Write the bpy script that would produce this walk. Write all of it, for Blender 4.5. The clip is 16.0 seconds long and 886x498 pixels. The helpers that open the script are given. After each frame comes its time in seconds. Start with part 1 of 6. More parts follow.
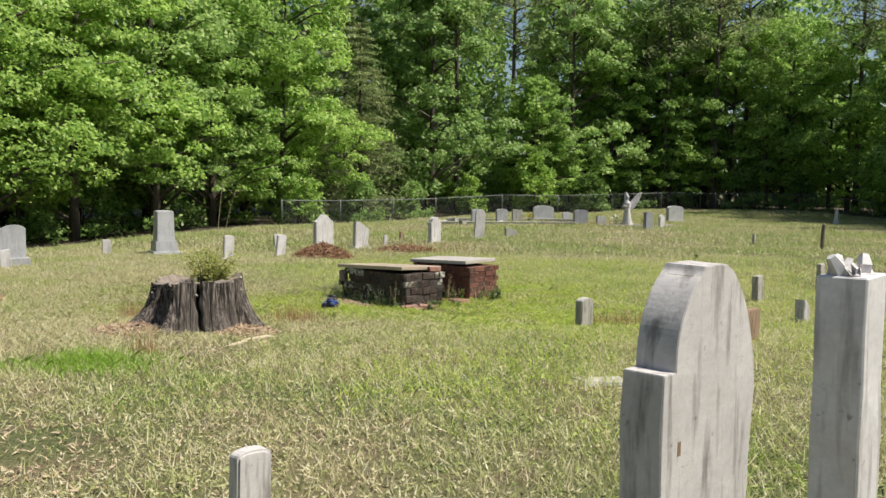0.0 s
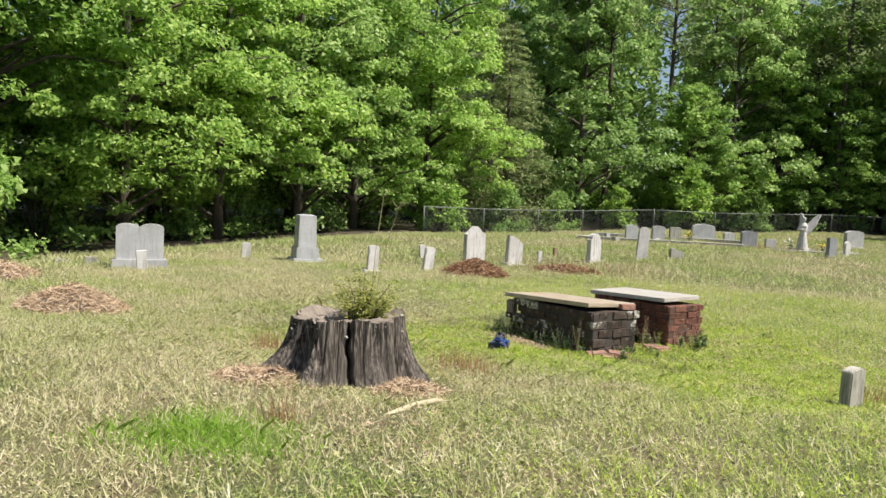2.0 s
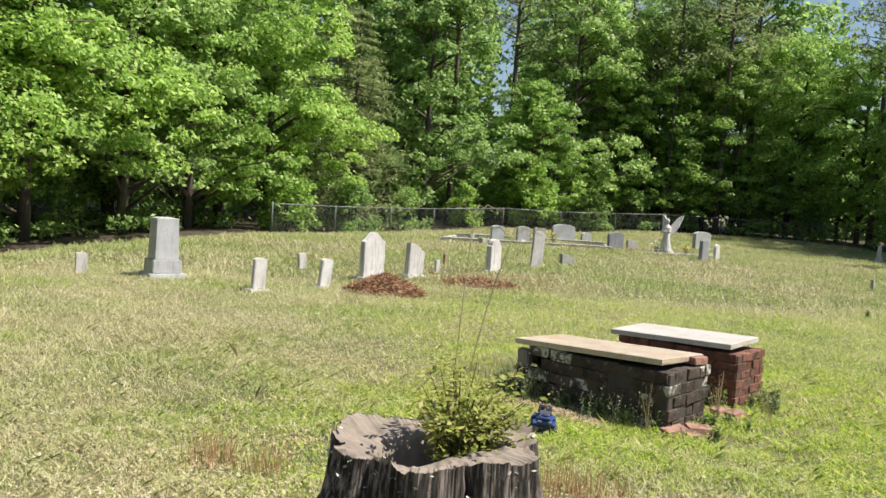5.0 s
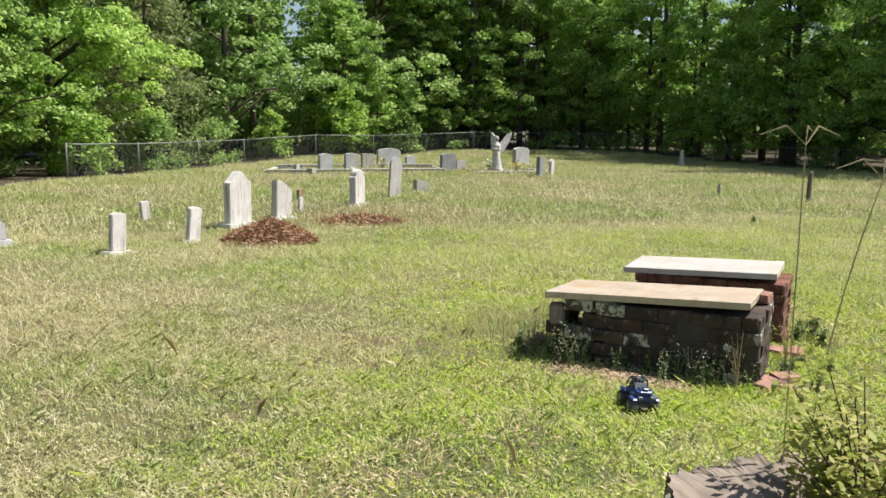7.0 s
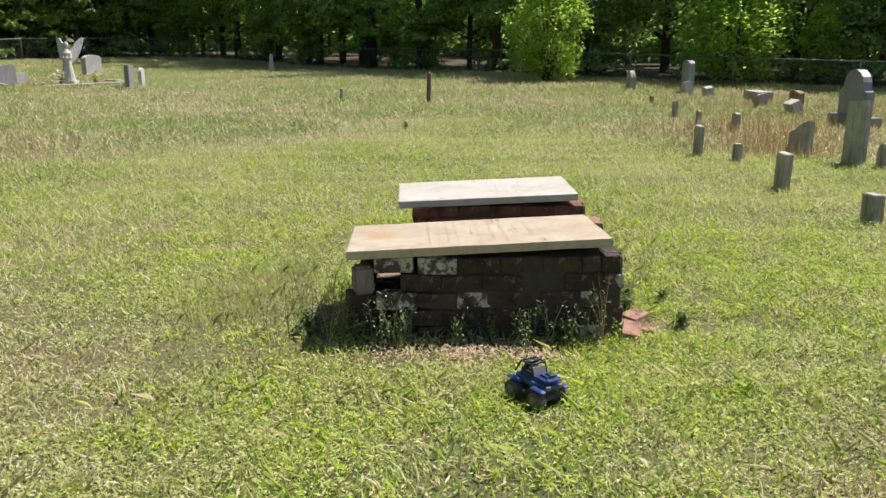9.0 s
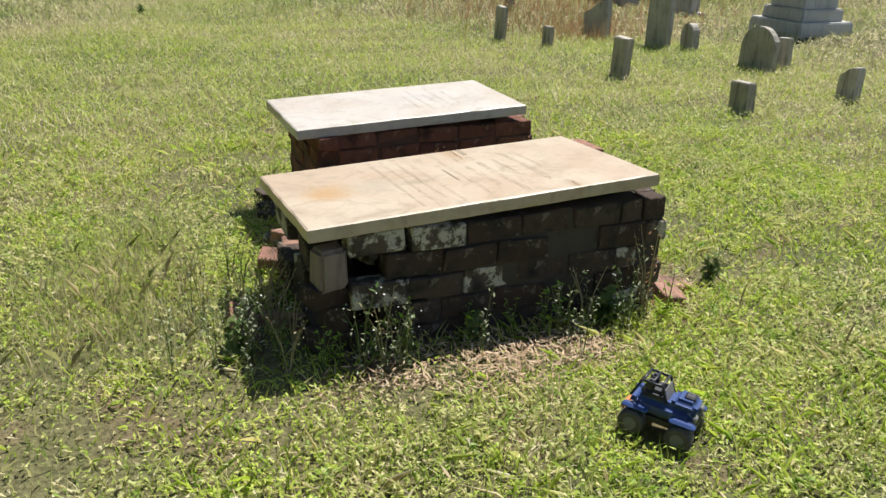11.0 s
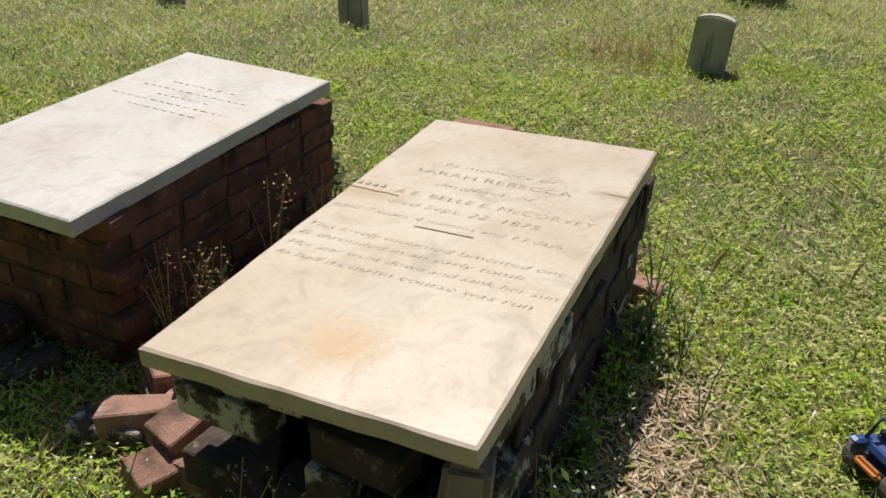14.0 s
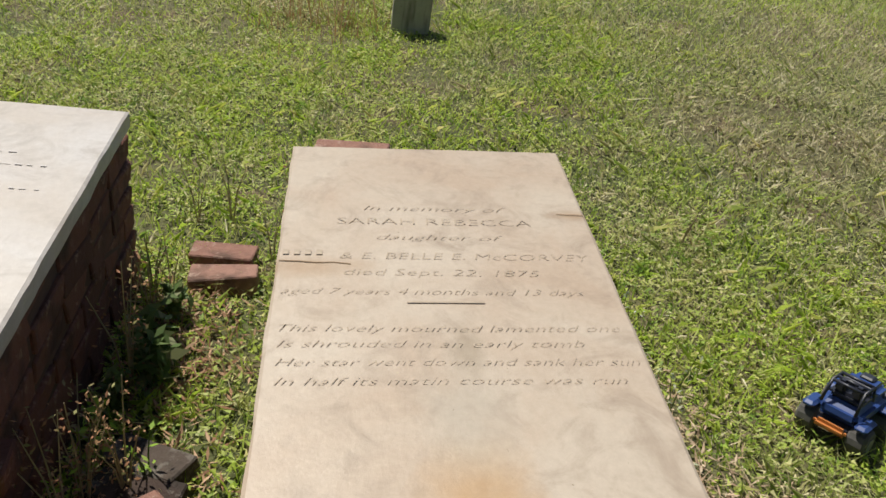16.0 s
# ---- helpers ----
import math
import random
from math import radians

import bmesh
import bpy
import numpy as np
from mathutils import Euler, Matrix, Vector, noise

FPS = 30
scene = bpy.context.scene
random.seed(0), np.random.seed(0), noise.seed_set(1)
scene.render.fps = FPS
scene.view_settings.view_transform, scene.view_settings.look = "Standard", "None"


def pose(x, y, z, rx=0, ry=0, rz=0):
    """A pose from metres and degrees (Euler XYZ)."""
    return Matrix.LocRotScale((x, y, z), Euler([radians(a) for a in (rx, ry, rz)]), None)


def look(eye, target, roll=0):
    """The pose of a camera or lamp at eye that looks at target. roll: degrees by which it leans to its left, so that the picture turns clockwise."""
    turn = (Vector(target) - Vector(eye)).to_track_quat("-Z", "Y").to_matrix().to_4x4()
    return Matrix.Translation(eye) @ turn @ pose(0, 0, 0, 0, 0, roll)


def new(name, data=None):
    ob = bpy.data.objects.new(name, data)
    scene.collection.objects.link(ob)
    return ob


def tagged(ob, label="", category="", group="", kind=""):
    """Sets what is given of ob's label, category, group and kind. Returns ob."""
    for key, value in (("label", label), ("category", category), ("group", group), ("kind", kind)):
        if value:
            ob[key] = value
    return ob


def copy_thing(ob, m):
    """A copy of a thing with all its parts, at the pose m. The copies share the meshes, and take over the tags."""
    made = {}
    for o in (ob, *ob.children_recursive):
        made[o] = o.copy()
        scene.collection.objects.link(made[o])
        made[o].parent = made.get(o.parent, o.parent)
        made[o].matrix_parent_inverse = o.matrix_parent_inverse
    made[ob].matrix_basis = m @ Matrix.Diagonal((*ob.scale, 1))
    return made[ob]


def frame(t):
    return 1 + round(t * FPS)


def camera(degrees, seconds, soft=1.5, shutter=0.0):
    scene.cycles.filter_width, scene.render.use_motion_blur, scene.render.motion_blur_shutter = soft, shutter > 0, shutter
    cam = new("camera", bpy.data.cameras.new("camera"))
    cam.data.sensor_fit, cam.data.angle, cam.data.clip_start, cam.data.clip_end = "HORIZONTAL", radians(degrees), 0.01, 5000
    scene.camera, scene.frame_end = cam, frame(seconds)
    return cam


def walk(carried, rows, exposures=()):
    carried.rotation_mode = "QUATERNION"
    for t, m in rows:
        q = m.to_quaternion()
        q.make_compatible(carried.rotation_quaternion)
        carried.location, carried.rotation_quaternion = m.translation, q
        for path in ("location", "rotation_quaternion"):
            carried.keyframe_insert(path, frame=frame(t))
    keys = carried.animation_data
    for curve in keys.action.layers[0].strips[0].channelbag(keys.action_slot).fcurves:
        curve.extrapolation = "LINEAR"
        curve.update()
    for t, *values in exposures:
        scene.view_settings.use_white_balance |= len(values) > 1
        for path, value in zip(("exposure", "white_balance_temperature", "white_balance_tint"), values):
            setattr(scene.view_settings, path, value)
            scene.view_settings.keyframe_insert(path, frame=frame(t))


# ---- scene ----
cam = camera(55.7, 16.0)
PATH = [
    (0, (1.234, -1.17, 1.786), (1.105, 0.82, 1.631), 0.5),
    (0.5, (1.247, -0.655, 1.787), (0.92, 1.307, 1.572), 1.8),
    (1, (1.007, -0.167, 1.764), (0.613, 1.782, 1.555), 3.2),
    (1.5, (0.656, 0.349, 1.815), (0.22, 2.293, 1.635), 3.0),
    (2, (0.303, 0.941, 1.847), (-0.132, 2.887, 1.7), 2.8),
    (2.5, (-0.071, 1.423, 1.849), (-0.432, 3.385, 1.716), 2.8),
    (3, (-0.384, 1.931, 1.821), (-0.646, 3.909, 1.685), 2.8),
    (5.5, (-2.496, 4.355, 1.861), (-2.427, 6.349, 1.72), 3.3),
    (6, (-2.957, 4.834, 1.806), (-2.814, 6.818, 1.599), 2.5),
    (6.5, (-3.38, 5.281, 1.809), (-3.086, 7.242, 1.553), 1.8),
    (7, (-3.67, 5.776, 1.794), (-3.149, 7.684, 1.499), 0.7),
    (7.5, (-3.856, 6.38, 1.777), (-3.061, 8.185, 1.444), 0.4),
    (8, (-4.063, 6.971, 1.751), (-3.027, 8.639, 1.371), 0.3),
    (8.5, (-4.069, 7.562, 1.715), (-2.851, 9.085, 1.272), 0.1),
    (9, (-4.014, 8.08, 1.721), (-2.659, 9.462, 1.218), 0.1),
    (9.5, (-3.964, 8.645, 1.692), (-2.501, 9.886, 1.126), 0.5),
    (10, (-3.843, 9.141, 1.648), (-2.292, 10.236, 1.019), 1.1),
    (12.5, (-3.106, 11.422, 1.579), (-1.315, 11.54, 0.697), 2.1),
    (13, (-2.925, 11.701, 1.582), (-1.141, 11.589, 0.686), 2.0),
    (13.5, (-2.592, 11.919, 1.57), (-0.847, 11.579, 0.655), 2.6),
    (14, (-2.312, 12.126, 1.545), (-0.636, 11.563, 0.611), 2.7),
    (14.5, (-2.02, 12.402, 1.56), (-0.459, 11.605, 0.596), 3.6),
    (15, (-1.74, 12.47, 1.548), (-0.328, 11.461, 0.555), 4.9),
    (15.5, (-1.523, 12.523, 1.533), (-0.266, 11.33, 0.534), 5.8),
    (16, (-1.392, 12.7, 1.558), (-0.287, 11.357, 0.57), 7.2),
]
walk(cam, [(t, look(eye, target, roll)) for t, eye, target, roll in PATH],
     [(0, 0.4), (1.5, 0.55), (5.5, 0.75), (7.0, 0.75), (8.0, 0.65), (9.0, 0.6), (10.2, 0.6), (12.3, 0.33), (13.5, 0.22), (14.5, 0.05), (15.5, -0.02), (16, -0.02)])

# ---------- world, sun ----------
SUN_AZ, SUN_EL = radians(98.0), radians(59.0)
SUN_DIR = Vector((math.sin(SUN_AZ) * math.cos(SUN_EL), math.cos(SUN_AZ) * math.cos(SUN_EL), math.sin(SUN_EL)))
world = bpy.data.worlds.new("sky")
scene.world = world
world.use_nodes = True
wn = world.node_tree.nodes
sky = wn.new("ShaderNodeTexSky")
sky.sky_type = 'NISHITA'
sky.sun_disc = False
sky.sun_elevation, sky.sun_rotation = SUN_EL, SUN_AZ
world.node_tree.links.new(sky.outputs[0], wn["Background"].inputs[0])
wn["Background"].inputs[1].default_value = 0.07
sun_data = bpy.data.lights.new("sun", 'SUN')
sun_data.energy, sun_data.angle, sun_data.color = 5.0, radians(0.55), (1.0, 0.95, 0.84)
sun = new("sun", sun_data)
sun.matrix_world = look(SUN_DIR * 60, (0, 0, 0))


# ---------- the lie of the ground ----------
def sstep(a, b, v):
    k = np.clip((v - a) / (b - a), 0.0, 1.0)
    return k * k * (3 - 2 * k)


def ground_z(x, y):
    x, y = np.asarray(x, float), np.asarray(y, float)
    z = 0.24 * (1 - sstep(6.2, 10.8, y))
    z = z - 0.42 * sstep(9.0, 15.0, -x + 0.12 * np.maximum(0, y - 20)) * (1 - sstep(30, 38, y))
    z = z + sstep(28, 48, y) * np.clip(0.045 * (x - 2.0), -0.45, 0.0)
    z = z - 0.12 * sstep(33, 40, y) * sstep(3, 7, x) + 0.25 * sstep(46, 58, y) * sstep(5, 12, x)
    z = z + 0.018 * np.sin(x * 1.3 + 0.7 * y) * np.sin(y * 1.1 - 0.4 * x) + 0.01 * np.sin(x * 3.1 + 2) * np.sin(y * 2.7)
    return z


def gz(x, y):
    return float(ground_z(x, y))


def wave(x, y, s, k=0.0):
    """A cheap smooth field of about -1 to 1 over the plan."""
    x, y = x * s, y * s
    return (np.sin(x + 1.7 * np.sin(0.7 * y + k)) + np.sin(1.3 * y + 1.9 * np.sin(0.6 * x + 2 * k)) + np.sin(0.8 * (x + y) + 3 * k)) / 3


# ---------- node materials ----------
def material(name, rough=0.8, metal=0.0):
    m = bpy.data.materials.new(name)
    m.use_nodes = True
    b = m.node_tree.nodes["Principled BSDF"]
    b.inputs["Roughness"].default_value, b.inputs["Metallic"].default_value = rough, metal
    return m, m.node_tree.nodes, m.node_tree.links, b


def ramp(ns, stops):
    r = ns.new("ShaderNodeValToRGB")
    while len(r.color_ramp.elements) < len(stops):
        r.color_ramp.elements.new(0.5)
    for e, (p, c) in zip(r.color_ramp.elements, stops):
        e.position, e.color = p, (*c, 1)
    return r


def noise_tex(ns, ls, scale, detail=5.0, coord="Object", rough=0.55, stretch=None, distortion=0.0):
    t = ns.new("ShaderNodeTexCoord")
    out = t.outputs[coord]
    if stretch:
        mp = ns.new("ShaderNodeMapping")
        mp.inputs["Scale"].default_value = stretch
        ls.new(out, mp.inputs[0])
        out = mp.outputs[0]
    n = ns.new("ShaderNodeTexNoise")
    n.inputs["Scale"].default_value, n.inputs["Detail"].default_value = scale, detail
    n.inputs["Roughness"].default_value, n.inputs["Distortion"].default_value = rough, distortion
    ls.new(out, n.inputs["Vector"])
    return n


def mixc(ns, ls, fac, a, b, mode='MIX'):
    m = ns.new("ShaderNodeMix")
    m.data_type, m.blend_type = 'RGBA', mode
    for sock, val in ((m.inputs[0], fac), (m.inputs[6], a), (m.inputs[7], b)):
        if hasattr(val, "is_linked"):
            ls.new(val, sock)
        elif isinstance(val, tuple):
            sock.default_value = (*val, 1)
        else:
            sock.default_value = val
    return m.outputs[2]


def bump(ns, ls, b, height, strength=0.3, dist=0.01):
    n = ns.new("ShaderNodeBump")
    n.inputs["Strength"].default_value, n.inputs["Distance"].default_value = strength, dist
    ls.new(height, n.inputs["Height"])
    ls.new(n.outputs[0], b.inputs["Normal"])


def band(ns, ls, value, lo, hi):
    r = ns.new("ShaderNodeMapRange")
    r.inputs[1].default_value, r.inputs[2].default_value = lo, hi
    ls.new(value, r.inputs[0])
    return r.outputs[0]


def stone_material(name, light, dark, stain, rough=0.75, streak=0.5, lichen=0.3):
    m, ns, ls, b = material(name, rough)
    fine = noise_tex(ns, ls, 26, 8, rough=0.7)
    soft = noise_tex(ns, ls, 3.2, 5)
    runs = noise_tex(ns, ls, 5, 5, stretch=(4, 4, 0.5))
    info = ns.new("ShaderNodeObjectInfo")
    c = mixc(ns, ls, band(ns, ls, soft.outputs[0], 0.38, 0.66), light, dark)
    c = mixc(ns, ls, band(ns, ls, runs.outputs[0], 0.52, 0.78 - 0.2 * streak), c, stain)
    lic = noise_tex(ns, ls, 14, 6, rough=0.75)
    c = mixc(ns, ls, band(ns, ls, lic.outputs[0], 0.66 - 0.12 * lichen, 0.72), c, tuple(v * 0.55 for v in stain))
    tone = mixc(ns, ls, info.outputs["Random"], (0.82, 0.81, 0.8), (1.0, 1.0, 1.0))
    c = mixc(ns, ls, 1.0, c, tone, 'MULTIPLY')
    grain = ramp(ns, [(0.3, (0.8, 0.8, 0.8)), (0.7, (1, 1, 1))])
    ls.new(fine.outputs[0], grain.inputs[0])
    c = mixc(ns, ls, 1.0, c, grain.outputs[0], 'MULTIPLY')
    ls.new(c, b.inputs["Base Color"])
    bump(ns, ls, b, fine.outputs[0], 0.35, 0.006)
    return m


marble = stone_material("weathered_marble", (0.76, 0.73, 0.73), (0.62, 0.585, 0.58), (0.38, 0.35, 0.34), 0.7, 0.35, 0.25)
marble_aged = stone_material("aged_marble", (0.64, 0.605, 0.59), (0.52, 0.485, 0.475), (0.26, 0.235, 0.225), 0.8, 0.45, 0.3)
granite = stone_material("grey_granite", (0.6, 0.6, 0.62), (0.5, 0.5, 0.52), (0.36, 0.36, 0.36), 0.45, 0.2, 0.1)
granite_blue = stone_material("blue_grey_granite", (0.36, 0.37, 0.41), (0.28, 0.29, 0.32), (0.18, 0.18, 0.18), 0.4, 0.2, 0.1)
fieldstone = stone_material("lichened_stone", (0.52, 0.49, 0.44), (0.38, 0.36, 0.32), (0.19, 0.18, 0.16), 0.9, 0.4, 0.5)
concrete = stone_material("pale_concrete", (0.55, 0.53, 0.48), (0.42, 0.4, 0.36), (0.22, 0.2, 0.18), 0.9, 0.3, 0.4)
rust_stone = stone_material("rusty_stone", (0.42, 0.3, 0.2), (0.3, 0.2, 0.13), (0.14, 0.09, 0.06), 0.9, 0.4, 0.4)


def slab_material(name, base, warm, blotch):
    m, ns, ls, b = material(name, 0.45)
    b.inputs["Specular IOR Level"].default_value = 0.5
    fine = noise_tex(ns, ls, 45, 8, rough=0.7)
    soft = noise_tex(ns, ls, 2.6, 6, rough=0.6, distortion=0.6)
    c = mixc(ns, ls, band(ns, ls, soft.outputs[0], 0.38, 0.64), base, warm)
    cloud = noise_tex(ns, ls, 7.0, 7, rough=0.65, distortion=1.0)
    c = mixc(ns, ls, band(ns, ls, cloud.outputs[0], 0.5, 0.78), c, tuple(0.72 * v for v in warm))
    # rust-brown stain near the foot, grey bloom below the verse
    tc = ns.new("ShaderNodeTexCoord")
    for place, size, colour, amount in blotch:
        v = ns.new("ShaderNodeVectorMath")
        v.operation = 'SUBTRACT'
        v.inputs[1].default_value = place
        ls.new(tc.outputs["Object"], v.inputs[0])
        s = ns.new("ShaderNodeVectorMath")
        s.operation = 'DIVIDE'
        s.inputs[1].default_value = (*size, 1.0)
        ls.new(v.outputs[0], s.inputs[0])
        l = ns.new("ShaderNodeVectorMath")
        l.operation = 'LENGTH'
        ls.new(s.outputs[0], l.inputs[0])
        n = noise_tex(ns, ls, 9, 5)
        a = ns.new("ShaderNodeMath")
        a.operation = 'MULTIPLY_ADD'
        a.inputs[1].default_value, a.inputs[2].default_value = 1.1, -0.55
        ls.new(n.outputs[0], a.inputs[0])
        d = ns.new("ShaderNodeMath")
        ls.new(l.outputs["Value"], d.inputs[0])
        ls.new(a.outputs[0], d.inputs[1])
        f = ns.new("ShaderNodeMapRange")
        f.inputs[1].default_value, f.inputs[2].default_value = 0.25, 1.1
        f.inputs[3].default_value, f.inputs[4].default_value = amount, 0.0
        ls.new(d.outputs[0], f.inputs[0])
        c = mixc(ns, ls, f.outputs[0], c, colour)
    spots = noise_tex(ns, ls, 60, 3)
    c = mixc(ns, ls, band(ns, ls, spots.outputs[0], 0.72, 0.8), c, (0.22, 0.17, 0.11))
    grain = ramp(ns, [(0.3, (0.86, 0.85, 0.84)), (0.7, (1, 1, 1))])
    ls.new(fine.outputs[0], grain.inputs[0])
    c = mixc(ns, ls, 1.0, c, grain.outputs[0], 'MULTIPLY')
    ls.new(c, b.inputs["Base Color"])
    bump(ns, ls, b, fine.outputs[0], 0.25, 0.004)
    return m


slab_cream = slab_material("cream_ledger_marble", (0.525, 0.445, 0.36), (0.465, 0.36, 0.272), [
    ((-0.55, 0.0, 0), (0.13, 0.12), (0.45, 0.265, 0.11), 0.75), ((-0.36, 0.0, 0), (0.2, 0.1), (0.45, 0.4, 0.33), 0.6),
    ((0.12, 0.32, 0), (0.05, 0.16), (0.33, 0.19, 0.08), 0.5), ((0.37, -0.36, 0), (0.03, 0.08), (0.33, 0.19, 0.08), 0.5),
    ((-0.18, -0.02, 0), (0.1, 0.04), (0.27, 0.21, 0.14), 0.5)])
slab_white = slab_material("white_ledger_marble", (0.56, 0.53, 0.515), (0.51, 0.455, 0.41), [
    ((0.1, 0.05, 0), (0.25, 0.12), (0.46, 0.44, 0.43), 0.5)])


def plain(name, colour, rough=0.7, metal=0.0, vary=0.15, scale=18.0):
    m, ns, ls, b = material(name, rough, metal)
    n = noise_tex(ns, ls, scale, 5)
    c = mixc(ns, ls, n.outputs[0], tuple(v * (1 - vary) for v in colour), tuple(min(1.0, v * (1 + vary)) for v in colour))
    ls.new(c, b.inputs["Base Color"])
    return m


# flat letters: their darker tone stands for shade inside the engraved strokes
letter = plain("letter_cut_shade", (0.41, 0.33, 0.25), 0.65, vary=0.4, scale=30)
letter_pale = plain("letter_cut_shade_pale", (0.53, 0.495, 0.475), 0.65, vary=0.25, scale=30)
crack_mat = plain("crack_dark", (0.2, 0.13, 0.07), 0.9)
steel = plain("galvanised_steel", (0.22, 0.23, 0.23), 0.6, 0.5)
soil = plain("soil", (0.12, 0.085, 0.055), 0.95, vary=0.5, scale=12)
mortar_red = plain("red_stained_mortar", (0.1, 0.055, 0.042), 0.95, vary=0.5)
mortar = plain("dark_mortar", (0.06, 0.05, 0.045), 0.95, vary=0.4)


def brick_material(name, a, b_, c_, patch, moss, crust=0.0):
    m, ns, ls, b = material(name, 0.9)
    info = ns.new("ShaderNodeObjectInfo")
    r = ramp(ns, [(0.0, a), (0.5, b_), (1.0, c_)])
    ls.new(info.outputs["Random"], r.inputs[0])
    n = noise_tex(ns, ls, 22, 7, rough=0.7)
    geo = ns.new("ShaderNodeNewGeometry")
    pn = ns.new("ShaderNodeTexNoise")
    pn.inputs["Scale"].default_value, pn.inputs["Detail"].default_value = 9, 6
    ls.new(geo.outputs["Position"], pn.inputs["Vector"])
    c = mixc(ns, ls, band(ns, ls, pn.outputs[0], 0.5, 0.68), r.outputs[0], moss)
    c = mixc(ns, ls, band(ns, ls, n.outputs[0], 0.57, 0.66), c, patch)
    if crust:  # chalky grey crust of lichen and old lime, in broken patches over some bricks
        cn = ns.new("ShaderNodeTexNoise")
        cn.inputs["Scale"].default_value, cn.inputs["Detail"].default_value = 13, 7
        cn.inputs["Roughness"].default_value = 0.72
        ls.new(geo.outputs["Position"], cn.inputs["Vector"])
        some = ns.new("ShaderNodeMath")
        some.operation = 'MULTIPLY'
        ls.new(band(ns, ls, cn.outputs[0], 0.5, 0.56), some.inputs[0])
        ls.new(band(ns, ls, info.outputs["Random"], 0.68, 0.74), some.inputs[1])
        c = mixc(ns, ls, some.outputs[0], c, (crust, crust * 0.95, crust * 0.85))
    ls.new(c, b.inputs["Base Color"])
    bump(ns, ls, b, n.outputs[0], 0.9, 0.016)
    return m


# base colours darker than soot alone: the walls' shade is put into them
brick_dark = brick_material("old_brick_soot_shade", (0.05, 0.03, 0.023), (0.072, 0.05, 0.04), (0.105, 0.082, 0.064), (0.2, 0.18, 0.155), (0.022, 0.02, 0.016), 0.5)
brick_pink = brick_material("pale_fallen_brick", (0.27, 0.135, 0.1), (0.34, 0.19, 0.145), (0.22, 0.11, 0.085), (0.42, 0.3, 0.24), (0.13, 0.075, 0.055))
brick_red = brick_material("red_handmade_brick", (0.16, 0.058, 0.04), (0.2, 0.082, 0.055), (0.12, 0.048, 0.036), (0.3, 0.18, 0.13), (0.065, 0.03, 0.024))


def leafy(name, stops, translucent=0.35, patch=None, rough=0.55, obj=True):
    m, ns, ls, b = material(name, rough)
    b.inputs["Specular IOR Level"].default_value = 0.5 if rough < 0.4 else 0.3
    geo = ns.new("ShaderNodeNewGeometry")
    r = ramp(ns, stops)
    ls.new(geo.outputs["Random Per Island"], r.inputs[0])
    c = r.outputs[0]
    for scale, lo, hi, colour in patch or ():
        pn = ns.new("ShaderNodeTexNoise")
        pn.inputs["Scale"].default_value, pn.inputs["Detail"].default_value = scale, 4
        ls.new(geo.outputs["Position"], pn.inputs["Vector"])
        r2 = ramp(ns, colour)
        ls.new(geo.outputs["Random Per Island"], r2.inputs[0])
        c = mixc(ns, ls, band(ns, ls, pn.outputs[0], lo, hi), c, r2.outputs[0])
    if obj:
        info = ns.new("ShaderNodeObjectInfo")
        tone = mixc(ns, ls, info.outputs["Random"], (0.75, 0.8, 0.7), (1.12, 1.08, 1.0))
        c = mixc(ns, ls, 1.0, c, tone, 'MULTIPLY')
    ls.new(c, b.inputs["Base Color"])
    tr = ns.new("ShaderNodeBsdfTranslucent")
    ls.new(c, tr.inputs[0])
    mx = ns.new("ShaderNodeMixShader")
    mx.inputs[0].default_value = translucent
    ls.new(b.outputs[0], mx.inputs[1])
    ls.new(tr.outputs[0], mx.inputs[2])
    ls.new(mx.outputs[0], ns["Material Output"].inputs[0])
    return m


STRAW = [(0.0, (0.6, 0.52, 0.34)), (0.38, (0.7, 0.61, 0.41)), (0.66, (0.47, 0.46, 0.22)), (1.0, (0.32, 0.37, 0.13))]
PALE = [(0.0, (0.78, 0.72, 0.52)), (0.6, (0.66, 0.6, 0.38)), (1.0, (0.42, 0.46, 0.18))]
grass_mat = leafy("meadow_grass", [(0.0, (0.62, 0.55, 0.3)), (0.15, (0.46, 0.47, 0.16)), (0.4, (0.24, 0.35, 0.06)), (0.75, (0.34, 0.46, 0.095)), (1.0, (0.5, 0.56, 0.19))],
                  0.4, [(0.45, 0.35, 0.57, STRAW), (9.0, 0.5, 0.6, PALE)], 0.6, False)
far_grass_mat = leafy("far_meadow_grass", STRAW, 0.4, [(0.25, 0.38, 0.6, [(0.0, (0.5, 0.5, 0.21)), (0.4, (0.28, 0.38, 0.1)), (1.0, (0.48, 0.54, 0.22))]), (3.0, 0.54, 0.66, PALE)], 0.6, False)
lawn_mat = leafy("lush_lawn", [(0.0, (0.76, 0.68, 0.32)), (0.14, (0.6, 0.62, 0.16)), (0.36, (0.3, 0.44, 0.05)), (0.7, (0.49, 0.64, 0.085)), (1.0, (0.66, 0.74, 0.16))],
                 0.45, [(1.6, 0.48, 0.64, [(0.0, (0.8, 0.72, 0.46)), (0.4, (0.68, 0.64, 0.3)), (0.7, (0.36, 0.46, 0.1)), (1.0, (0.28, 0.4, 0.07))]), (11.0, 0.54, 0.64, [(0.0, (0.74, 0.69, 0.38)), (0.6, (0.58, 0.62, 0.22)), (1.0, (0.4, 0.52, 0.12))]),
                        (14.0, 0.42, 0.36, [(0.0, (0.2, 0.33, 0.05)), (1.0, (0.32, 0.48, 0.09))])], 0.5, False)
